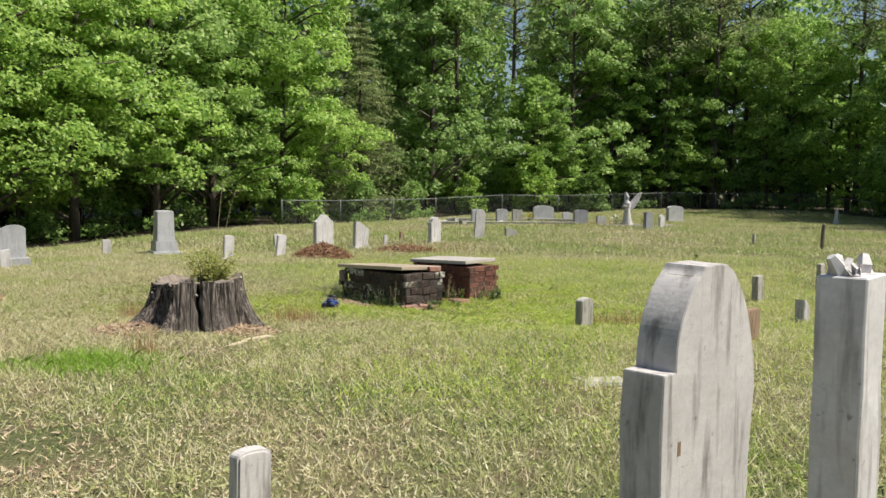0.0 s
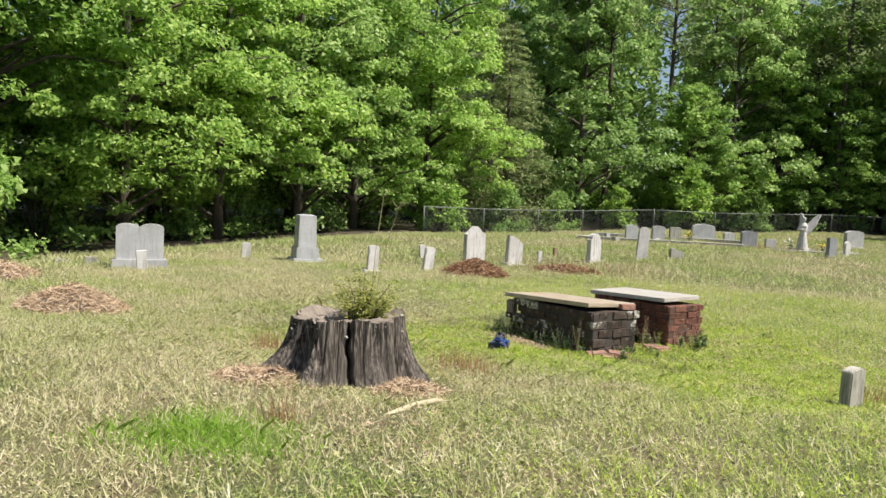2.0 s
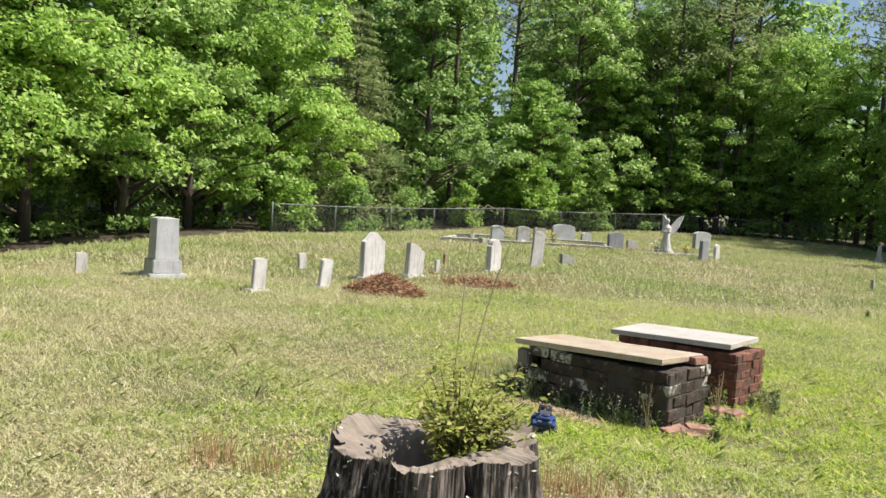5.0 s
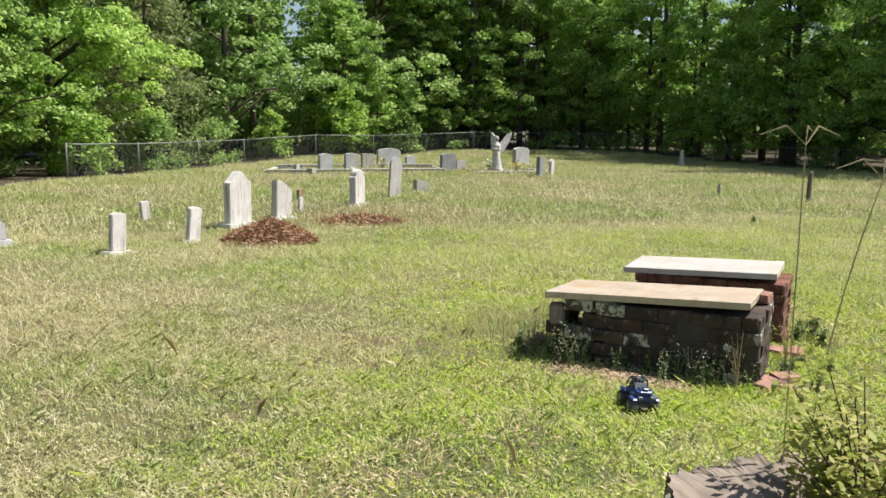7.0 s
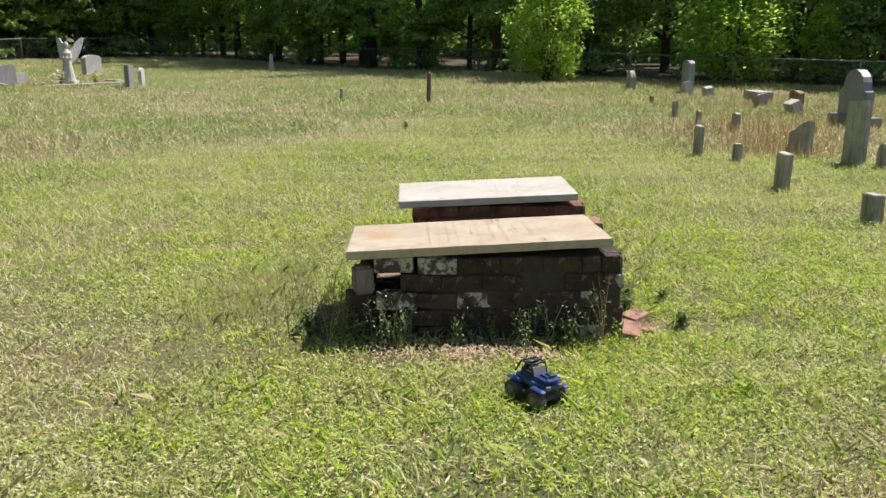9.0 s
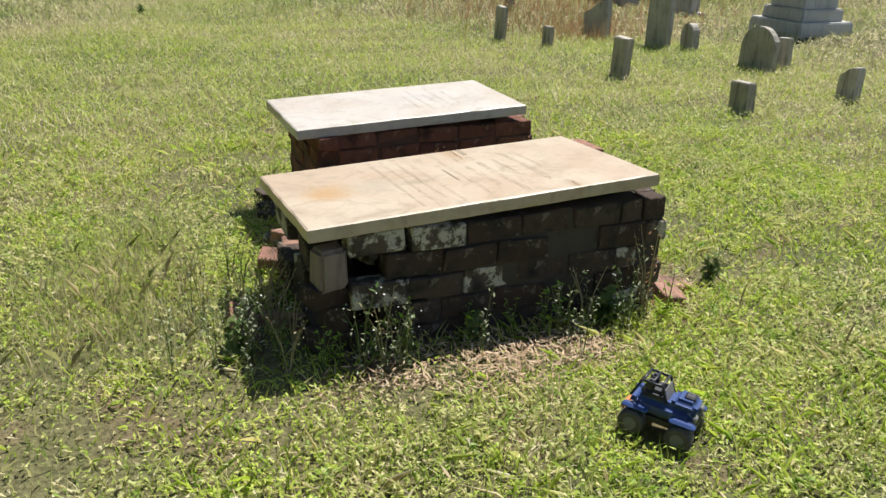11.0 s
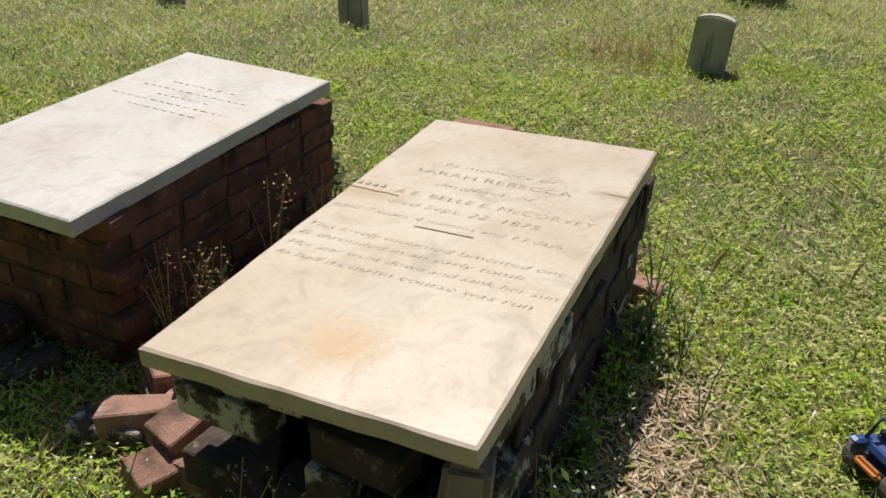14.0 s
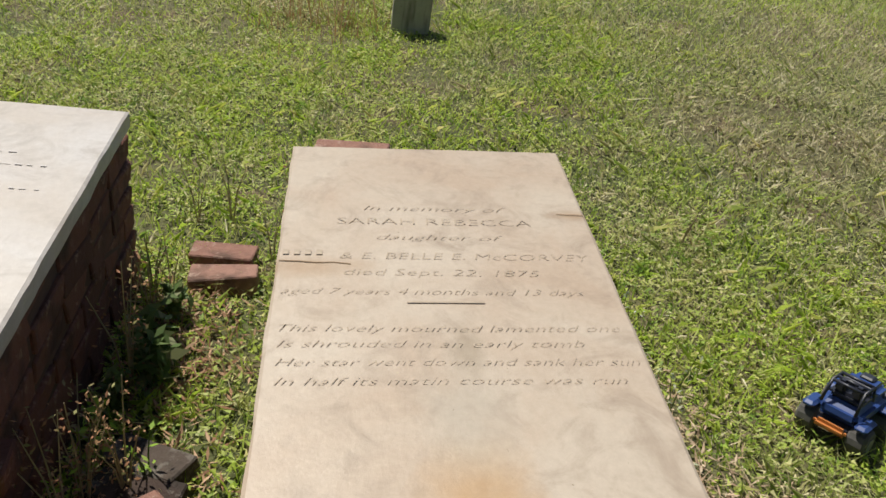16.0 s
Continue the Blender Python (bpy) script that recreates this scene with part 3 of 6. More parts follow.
# north edge behind the fence
for x, y, p, s in ((-3.0, 52.5, oak_b, 1.1), (3.6, 57.0, oak_a, 0.8), (6.5, 60.0, oak_b, 1.2), (9.5, 61.5, oak_c, 1.2), (12.0, 63.0, oak_e, 1.2), (15.5, 63.5, oak_e, 1.2), (13.8, 61.2, oak_c, 0.8),
                   (18.5, 63.0, oak_a, 1.1), (22.0, 62.0, oak_e, 1.2), (20.5, 60.6, oak_c, 0.9), (24.6, 60.0, oak_c, 1.0), (-5.5, 55.0, oak_d, 1.2), (14.0, 68.0, oak_d, 1.25), (21.0, 68.0, oak_d, 1.4), (18.0, 71.0, oak_d, 1.5), (24.5, 66.0, oak_d, 1.0), (8.0, 67.0, oak_d, 1.3),
                   (4.0, 55.8, oak_c, 0.85)):
    place(p, x, y, s, EDGE)
for x, y in ((-1.5, 54.5), (2.2, 58.0), (7.9, 63.0), (11.0, 65.5), (16.8, 61.0), (17.5, 66.5), (-4.0, 58.0), (20.0, 64.5), (5.3, 64.5), (13.3, 60.8)):
    place(pine, x, y, 1.0, "tall pines")
# east edge, seen against the light
for x, y, p, s in ((25.5, 59.0, oak_a, 1.0), (27.0, 54.5, oak_c, 1.3), (26.0, 50.0, oak_e, 1.0), (26.4, 45.5, oak_e, 1.2), (25.6, 53.4, oak_c, 0.95), (25.4, 48.0, oak_c, 0.9), (26.5, 41.0, oak_a, 1.05), (27.5, 36.5, oak_a, 1.0), (26.2, 32.0, oak_e, 1.2), (25.3, 43.2, oak_c, 0.95), (25.6, 36.5, oak_c, 0.9), (29.0, 28.0, oak_b, 1.05),
                   (29.5, 22.5, oak_a, 1.0), (29.0, 17.0, oak_a, 0.95), (28.5, 11.5, oak_c, 1.3), (29.0, 6.0, oak_b, 1.0), (32.0, 56.0, oak_d, 0.75), (33.0, 48.0, oak_d, 0.75), (33.0, 39.5, oak_d, 0.75),
                   (34.0, 31.0, oak_d, 0.75), (35.0, 22.0, oak_d, 0.75), (35.0, 13.0, oak_d, 0.75), (34.0, 4.0, oak_d, 1.2)):
    place(p, x, y, s, EDGE)
for x, y in ((24.8, 56.0), (25.4, 52.3), (26.6, 47.6), (25.2, 43.5), (25.4, 34.6), (30.5, 25.0)):
    place(pine, x, y, 0.95, "tall pines")
for x, y, p, s in ((-14.6, 17.0, bush_a, 1.0), (-8.4, 39.0, bush_b, 0.9), (-6.2, 43.4, bush_a, 0.9),
                   (-3.8, 47.8, bush_a, 0.8), (-0.6, 53.0, bush_b, 0.8), (3.6, 54.5, bush_b, 1.1), (7.4, 57.6, bush_a, 0.9), (11.0, 60.0, bush_a, 1.0), (14.5, 61.5, bush_b, 0.8), (18.5, 60.8, bush_a, 1.0),
                   (22.5, 59.0, bush_a, 1.0), (25.5, 54.0, bush_a, 0.8), (26.5, 43.0, bush_b, 0.8), (26.5, 35.0, bush_a, 0.9), (25.5, 29.5, bush_a, 1.0), (-15.3, 14.0, bush_b, 1.0), (27.0, 24.0, bush_a, 1.2), (26.5, 18.5, bush_a, 1.2),
                   (26.0, 12.5, bush_b, 1.1), (26.0, 8.0, bush_a, 1.1), (-16.5, 11.0, bush_a, 1.1), (24.8, 39.0, bush_a, 0.7), (24.9, 48.5, bush_b, 0.7)):
    place(p, x, y, s, "shrubs at the wood's edge")
for x, y in ((-16.4, 22.0), (-15.4, 27.0), (-13.4, 34.0), (-17.6, 18.0), (-16.8, 31.0), (-12.2, 38.0), (-18.5, 25.0), (-14.8, 30.5)):
    place(bush_a, x, y, 1.0, "shrubs in the wood's shade")
# free-standing lime-green saplings by the east fence
sap = shrub("young_tree", "bright lime-green young tree standing in the grass", 4.2, 1.4, 150, 0.066, leaf_lime, 71, "tree", True)
sap.matrix_basis = at_ground(19.7, 27.1, 0, 1.0)
tagged(copy_thing(sap, at_ground(22.95, 21.8, 80, 1.0) @ Matrix.Diagonal((1.4, 1.4, 1.02, 1))), "broad lime-green young tree behind the fence")
tagged(copy_thing(sap, at_ground(25.6, 20.0, 190, 0.62)), "low lime-green bush behind the fence")
tagged(copy_thing(sap, at_ground(20.6, 14.2, 140, 0.42)), "small bright green bush growing through the fence")
for proto in (oak_a, oak_b, oak_c, oak_d, oak_e, cedar, pine, bush_a, bush_b):  # the first ones stand deep in the wood
    k = (oak_a, oak_b, oak_c, oak_d, oak_e, cedar, pine, bush_a, bush_b).index(proto)
    proto.matrix_basis = at_ground(-30 + 3.5 * k, 47 + 2.2 * k, 40 * k)


def far_woods():
    """The depth of the wood behind the edge, up to its roof."""
    q = np.random.default_rng(5)
    way = np.array([(-27, 2), (-27, 20), (-25, 36), (-17, 50), (-6, 62), (8, 72), (22, 74), (36, 66), (40, 45), (40, 25), (40, 0)], float)
    pts = []
    for a, b_ in zip(way[:-1], way[1:]):
        k = int(np.linalg.norm(b_ - a) * 1500)
        f = q.uniform(0, 1, k)[:, None]
        out = np.array([(b_ - a)[1], -(b_ - a)[0]]) / np.linalg.norm(b_ - a) * -1
        p = a + (b_ - a) * f + out * q.uniform(0, 9, k)[:, None]
        z = q.uniform(0, 1, k) ** 1.15 * (np.where(p[:, 0] > 30, 8.0, np.where(p[:, 0] > 9, 17.5, 20.0)) + 2.5 * wave(p[:, 0], p[:, 1], 0.4))
        keep = wave(p[:, 0] + z, p[:, 1] - z, 0.9, 2.0) + q.normal(0, 0.35, k) > -0.5
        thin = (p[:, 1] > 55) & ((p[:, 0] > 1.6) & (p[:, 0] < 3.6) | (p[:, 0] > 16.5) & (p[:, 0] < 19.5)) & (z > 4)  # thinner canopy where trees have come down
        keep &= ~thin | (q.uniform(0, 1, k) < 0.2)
        keep &= (p[:, 0] < 30) | (q.uniform(0, 1, k) < 0.5)
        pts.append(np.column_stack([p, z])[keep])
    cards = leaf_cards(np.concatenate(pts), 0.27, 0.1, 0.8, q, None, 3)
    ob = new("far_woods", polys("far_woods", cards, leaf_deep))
    tagged(ob, "dense shaded depth of the surrounding wood", "woods", kind="stuff")
    return ob


far_woods()


# ---------- graves ----------
ROW = 48.2  # headstones stand across this heading
C_, S_ = math.cos(radians(ROW)), math.sin(radians(ROW))


def arc_top(w, h, rise, n=9):
    out = [(-w / 2, 0), (w / 2, 0)]
    for i in range(n + 1):
        a = math.pi * i / n
        out.append((w / 2 * math.cos(a), h - rise + rise * math.sin(a)))
    return out


def outline(style, w, h):
    if style == "round":
        return arc_top(w, h, min(w / 2, 0.6 * w))
    if style == "segment":
        return arc_top(w, h, 0.14 * w)
    if style == "shoulder":
        s, c = 0.12 * w, h - 0.42 * w
        out = [(-w / 2, 0), (w / 2, 0), (w / 2, c), (w / 2 - s, c + 0.02)]
        for i in range(11):
            a = math.pi * i / 10
            out.append(((w / 2 - s) * math.cos(a), c + 0.05 * w + (h - c - 0.05 * w) * math.sin(a) ** 0.85))
        return out + [(-w / 2 + s, c + 0.02), (-w / 2, c)]
    if style == "gothic":
        c = h - 0.32 * w
        return [(-w / 2, 0), (w / 2, 0), (w / 2, c), (0.36 * w, c + 0.06 * w), (0.2 * w, h - 0.1 * w), (0.07 * w, h), (-0.07 * w, h), (-0.2 * w, h - 0.1 * w), (-0.36 * w, c + 0.06 * w), (-w / 2, c)]
    if style == "broken":
        return [(-w / 2, 0), (w / 2, 0), (w / 2, h * 0.72), (0.2 * w, h * 0.82), (0.05 * w, h * 0.9), (-0.2 * w, h * 0.97), (-w / 2, h)]
    if style == "lobes":
        out = [(-w / 2, 0), (w / 2, 0)]
        for x0 in (w / 4, -w / 4):
            for i in range(8):
                a = math.pi * (0.04 + 0.92 * i / 7)
                out.append((x0 + w / 4 * math.cos(a), h - 0.09 * w + 0.09 * w * math.sin(a)))
        return out
    return [(-w / 2, 0), (w / 2, 0), (w / 2, h * 0.985), (-w / 2, h)]


def roughen(bm, amount, scale, seed):
    for v in bm.verts:
        d = noise.noise_vector(v.co * scale + Vector((seed * 3.1, seed * 1.7, seed)))
        v.co += d * amount * min(1.0, max(0.0, v.co.z * 5))


SEED = [0]


def headstone(x, y, w, h, d, style, mat, label, base=None, name="headstone", lean=(0.0, 0.0), turn=0.0, group="", rough=0.006, category="gravestone", sunk=0.05):
    SEED[0] += 1
    at = pose(x, y, gz(x, y) - sunk, lean[0], lean[1], ROW + turn)
    z0 = sunk
    if base:
        ob = thing(name, label, category, at, group)
        bw, bd, bh = base
        part("base", box_bm(bw, bd, bh + sunk, 0, 0.012, 0.96, 2), mat, ob)
        bm = prism_bm(outline(style, w, h - bh), d, 0.01)
        roughen(bm, rough, 5, SEED[0])
        for v in bm.verts:
            v.co.z += bh + sunk
        part("tablet", bm, mat, ob)
        return ob
    bm = prism_bm(outline(style, w, h + sunk), d, 0.01)
    roughen(bm, rough, 5, SEED[0])
    ob = part(name, bm, mat, None, label, at)
    return tagged(ob, label, category, group)


FOOT = "small footstones in the grass"
ROWS_ = "headstones of the far rows"
EAST = "gravestones of the east plots"
headstone(-9.02, 15.55, 0.88, 0.86, 0.13, "lobes", granite, "grey double-lobed granite headstone on a stone base", (1.06, 0.34, 0.17), turn=-14)
headstone(-8.72, 15.2, 0.2, 0.39, 0.07, "square", marble, "small white marble footstone leaning by the double headstone", lean=(0, -5), turn=-14, group=FOOT)
headstone(-10.4, 16.0, 0.24, 0.15, 0.12, "square", fieldstone, "low grey fieldstone marker in the grass", turn=-20, group=FOOT)
headstone(-11.1, 16.0, 0.28, 0.12, 0.16, "broken", fieldstone, "low broken fieldstone marker in the grass", group=FOOT)
headstone(-8.35, 18.8, 0.2, 0.36, 0.07, "square", marble, "small white marble footstone in the grass", turn=-15, group=FOOT)
headstone(-4.97, 17.75, 0.25, 0.56, 0.08, "segment", marble, "narrow white marble headstone on a flat base", (0.44, 0.22, 0.04), lean=(0, 3), group=ROWS_)
headstone(-4.02, 18.75, 0.24, 0.53, 0.08, "segment", marble, "narrow white marble headstone leaning on a flat base", (0.36, 0.22, 0.03), lean=(2, 6), group=ROWS_)
headstone(-4.9, 21.9, 0.2, 0.34, 0.07, "square", marble, "small white marble footstone leaning in the grass", lean=(0, -6), group=FOOT)
headstone(-3.3, 20.45, 0.56, 0.94, 0.14, "gothic", marble, "white marble headstone with a pointed top on a base", (0.74, 0.3, 0.07), group=ROWS_)
headstone(-2.5, 21.45, 0.46, 0.73, 0.13, "broken", marble, "white marble headstone with a sloping broken top", (0.6, 0.28, 0.06), lean=(0, 3), group=ROWS_)
headstone(-2.0, 22.9, 0.14, 0.3, 0.06, "square", marble, "small white marble footstone beside a headstone", group=FOOT)
headstone(-1.8, 25.2, 0.14, 0.28, 0.08, "segment", rust_stone, "small rust-coloured stone marker in dry weeds", group=FOOT)
headstone(-0.66, 24.0, 0.4, 0.8, 0.16, "shoulder", marble, "shouldered white marble headstone on a flat base", (0.56, 0.3, 0.05), group=ROWS_)
headstone(0.62, 26.2, 0.34, 0.98, 0.08, "round", marble, "tall narrow white marble headstone leaning to one side", lean=(0, 4), turn=-25, group=ROWS_)
headstone(1.7, 27.75, 0.42, 0.32, 0.2, "broken", concrete, "low pale slanted stone marker", turn=-30, group=ROWS_)
BACK = "headstones of the fenced corner plots"
headstone(-0.7, 37.5, 0.24, 0.3, 0.14, "square", granite, "low grey granite corner marker", group=BACK)
headstone(0.3, 37.0, 0.52, 0.69, 0.2, "segment", granite, "grey granite headstone within a kerbed plot", (0.7, 0.32, 0.06), group=BACK, turn=-30)
headstone(1.42, 38.0, 0.54, 0.66, 0.18, "segment", granite, "light grey granite headstone with a curved top", (0.68, 0.32, 0.05), group=BACK, turn=-30)
headstone(2.15, 38.6, 0.5, 0.6, 0.16, "square", concrete, "pale square-topped headstone beside yellow flowers", group=BACK, turn=-30)
headstone(3.5, 41.0, 1.05, 0.76, 0.2, "segment", granite, "wide grey granite headstone with a curved top", (1.25, 0.36, 0.1), group=BACK, turn=-34)
headstone(4.8, 42.5, 0.5, 0.46, 0.16, "segment", granite, "low grey granite headstone behind the kerb", group=BACK, turn=-30)
headstone(4.95, 36.8, 0.68, 0.7, 0.16, "segment", granite_blue, "blue-grey granite headstone with a small base", (0.82, 0.3, 0.06), group=BACK, turn=-24)
headstone(6.15, 39.2, 0.46, 0.42, 0.18, "square", granite, "low grey granite headstone near the angel", group=BACK, turn=-28)
headstone(7.3, 33.2, 0.5, 0.7, 0.14, "square", granite_blue, "dark grey upright headstone with a shaded side", group=BACK, lean=(0, 2))
headstone(7.95, 33.75, 0.34, 0.6, 0.1, "round", marble, "small white rounded headstone beside a dark one", group=BACK)
headstone(10.6, 44.0, 0.98, 0.85, 0.22, "segment", granite, "wide light grey granite headstone near the wood", (1.15, 0.4, 0.08), group=BACK, turn=-20)
headstone(-0.3, 36.1, 0.3, 0.2, 0.24, "square", concrete, "pale concrete corner post of the grave kerb", group=BACK)
# east
for x, y, w, h, d, st, mt, lb, ln, tn in (
        (18.5, 22.8, 0.6, 0.58, 0.16, "round", fieldstone, "rounded grey headstone by the young tree", (0, 0), 0),
        (18.3, 20.75, 0.62, 0.92, 0.18, "segment", granite_blue, "upright grey granite headstone near the fence", (0, 0), 0),
        (17.9, 20.5, 0.42, 0.38, 0.2, "broken", granite, "low slant-topped grey marker", (-12, 0), 0),
        (17.3, 19.5, 0.36, 0.32, 0.2, "segment", marble_aged, "low pale marker tilting in the grass", (-14, 0), 0),
        (16.8, 17.9, 0.9, 0.26, 0.4, "square", concrete, "low flat-topped concrete grave box", (0, 0), 0),
        (15.35, 17.1, 0.4, 0.34, 0.2, "broken", fieldstone, "slant-faced grey stone marker", (-16, 0), 0),
        (16.3, 16.7, 0.5, 0.36, 0.16, "segment", rust_stone, "low reddish stone marker in dry weeds", (0, 0), 0),
        (16.9, 15.6, 0.46, 0.3, 0.16, "square", fieldstone, "low grey stone marker in dry weeds", (0, 0), 0),
        (14.3, 15.8, 0.4, 0.3, 0.22, "square", marble_aged, "pale slanted stone marker", (-28, 0), 0),
        (8.1, 13.1, 0.46, 0.49, 0.1, "broken", fieldstone, "leaning broken-topped grey headstone", (6, 8), 8),
        (7.55, 12.15, 0.36, 0.85, 0.1, "square", fieldstone, "tall narrow grey headstone leaning back", (4, 4), 10),
        (14.1, 19.3, 0.12, 0.2, 0.08, "square", rust_stone, "tiny rusty marker in the grass", (0, 0), 0),
        (11.62, 17.2, 0.17, 0.32, 0.08, "square", fieldstone, "small dark fieldstone footstone", (0, 2), 0),
        (10.8, 16.2, 0.12, 0.27, 0.07, "round", fieldstone, "small thin dark footstone", (0, 0), 0),
        (7.0, 14.1, 0.2, 0.44, 0.08, "square", fieldstone, "narrow grey footstone leaning slightly", (0, -4), 0),
        (6.7, 13.35, 0.17, 0.25, 0.08, "square", fieldstone, "small grey footstone in the grass", (0, 0), 0),
        (10.3, 15.2, 0.19, 0.32, 0.09, "segment", fieldstone, "small dark rounded footstone", (0, 0), 0),
        (5.3, 12.1, 0.22, 0.42, 0.1, "square", fieldstone, "grey rough-topped footstone in the grass", (0, -3), 0),
        (7.55, 11.75, 0.24, 0.33, 0.12, "round", fieldstone, "short rounded dark footstone", (0, 3), 0),
        (4.23, 10.75, 0.22, 0.27, 0.11, "square", fieldstone, "short square grey footstone", (0, 3), 0),
        (6.6, 10.85, 0.46, 0.48, 0.1, "round", fieldstone, "rounded dark grey headstone in the grass", (2, 0), 8),
        (6.95, 10.6, 0.18, 0.34, 0.1, "square", fieldstone, "narrow dark stone beside a rounded headstone", (0, 2), 0),
        (2.28, 8.85, 0.24, 0.36, 0.1, "segment", fieldstone, "small weathered footstone with a chipped top", (2, -2), 0),
        (3.75, 7.45, 0.5, 0.34, 0.1, "square", rust_stone, "low reddish stone behind a footstone", (0, 0), 0),
        (5.2, 9.9, 0.2, 0.32, 0.12, "broken", marble_aged, "small pale broken footstone", (0, 0), 0),
        (9.1, 25.1, 0.1, 0.3, 0.08, "square", concrete, "tiny pale marker far in the meadow", (0, 0), 0),
        (13.9, 13.5, 0.3, 0.75, 0.1, "square", fieldstone, "narrow upright grey headstone behind a large one", (0, 2), 0)):
    headstone(x, y, w, h, d, st, mt, lb, None, "footstone" if h < 0.45 else "headstone", ln, tn, FOOT if h < 0.45 else EAST, 0.012)
headstone(12.85, 14.1, 0.95, 1.06, 0.18, "shoulder", granite_blue, "large dark grey headstone on a wide base", (1.3, 0.42, 0.2), group=EAST)
headstone(11.75, 12.5, 0.44, 0.42, 0.2, "broken", marble_aged, "low streaked slanting stone on a flat base", (0.64, 0.4, 0.06), group=EAST)
# beside the start of the walk
def start_stone():
    """Tall gothic tablet with one square shoulder, a flat cap and a dark block for the shaded notch under it."""
    ob = thing("headstone", "tall weathered marble headstone with a square shoulder", "gravestone", pose(1.81, 1.32, gz(1.81, 1.32) - 0.06, 0, 0, ROW), "stones by the start")
    line = [(-0.27, 0), (0.25, 0), (0.255, 0.6), (0.265, 0.82), (0.285, 0.98), (0.27, 1.08), (0.235, 1.2), (0.19, 1.29), (0.13, 1.36), (0.075, 1.385), (-0.05, 1.385), (-0.062, 1.365), (-0.095, 1.345), (-0.135, 1.3), (-0.17, 1.24), (-0.19, 1.18), (-0.197, 1.13), (-0.2, 1.1), (-0.262, 1.1), (-0.266, 0.95), (-0.262, 0.8)]
    for _ in range(2):  # round the curved flanks, keep the square corners
        fine = []
        for i, (px, pz) in enumerate(line):
            (ax, az), (cx, cz) = line[i - 1], line[(i + 1) % len(line)]
            if pz < 0.9 or pz > 1.38 or px < -0.26 or abs(px + 0.2) < 0.001:
                fine.append((px, pz))
            else:
                fine += [(px * 0.75 + ax * 0.25, pz * 0.75 + az * 0.25), (px * 0.75 + cx * 0.25, pz * 0.75 + cz * 0.25)]
        line = fine
    bm = prism_bm(line, 0.13, 0.0025)
    roughen(bm, 0.004, 6, 2)
    part("tablet", bm, marble_aged, ob)
    # nothing is cut out here: two dark blocks carry the shade of recesses
    slot_shade = box_bm(0.012, 0.09, 0.022, 0, 0.003)
    part("slot_shade", slot_shade, crack_mat, ob).matrix_basis = pose(-0.082, 0, 1.338, 0, 35, 0)
    part("socket_shade", box_bm(0.022, 0.006, 0.045, 0, 0.003), crack_mat, ob).matrix_basis = pose(-0.17, -0.064, 0.86, 0, 0, 0)


start_stone()
headstone(0.14, 2.42, 0.17, 0.35, 0.085, "segment", marble_aged, "small weathered marble footstone with rounded corners", group=FOOT, lean=(0, 2))


def flat_stone():
    bm = box_bm(0.46, 0.24, 0.05, -0.02, 0.012, 0.9, 2, 0.015)
    tagged(part("flat_stone", bm, fieldstone, None, "", pose(2.07, 5.36, gz(2.07, 5.36), 0, 3, 20)), "flat grey stone lying in the grass", "stone")


flat_stone()


def broken_pillar():
    ob = thing("grave_pillar", "square pale stone pillar with a jagged broken top", "gravestone", pose(2.46, 1.8, gz(2.46, 1.8) - 0.05, 0, 0, ROW))
    bm = box_bm(0.2, 0.17, 1.31, 0, 0.006, 0.97)
    bmesh.ops.subdivide_edges(bm, edges=[e for e in bm.edges if abs(e.verts[0].co.z - e.verts[1].co.z) > 0.5], cuts=6)
    roughen(bm, 0.008, 6, 3)
    part("shaft", bm, marble, ob)
    q = random.Random(4)
    for i in range(7):
        a = q.uniform(0, 6.28)
        s = (0.02 + 0.06 * math.cos(a), 0.055 * math.sin(a), 1.29)
        e = (s[0] + q.uniform(-0.05, 0.05), s[1] + q.uniform(-0.04, 0.04), 1.32 + q.uniform(0.0, 0.06))
        v, f = tube([s, ((s[0] + e[0]) / 2 + q.uniform(-.02, .02), (s[1] + e[1]) / 2, 1.33), e], [0.034, 0.03, 0.018], 5)
        part("broken_piece", mesh_of("broken_piece", v, f, marble), parent=ob)


broken_pillar()


def obelisk(x, y, s, label, mat, turn=0.0, tiers=((0.66, 0.12), (0.52, 0.24)), shaft=(0.42, 0.72, 0.92), cap=0.02):
    ob = thing("monument", label, "monument", pose(x, y, gz(x, y) - 0.03, 0, 0, ROW + turn) @ Matrix.Diagonal((s, s, s, 1)))
    z = 0.0
    for w, h in tiers:
        part("plinth", box_bm(w, w, h, z, 0.012, 0.97, 2), mat, ob)
        z += h
    w, h, k = shaft
    bm = box_bm(w, w, h, z, 0.008, k, 2)
    part("shaft", bm, mat, ob)
    part("cap", box_bm(w * k * 0.98, w * k * 0.98, cap, z + h, 0.006, 0.6), mat, ob)
    return ob


obelisk(-6.88, 18.75, 1.0, "pale grey stone monument, square shaft on a stepped base", granite, turn=-12)
obelisk(18.3, 42.3, 0.75, "small pale stone obelisk on a block base", marble, tiers=((0.5, 0.12), (0.38, 0.2)), shaft=(0.26, 0.68, 0.75), cap=0.1)
obelisk(10.35, 10.6, 1.45, "tall grey granite obelisk on a moulded base", granite, tiers=((0.72, 0.16), (0.56, 0.12)), shaft=(0.46, 1.2, 0.66), cap=0.12)


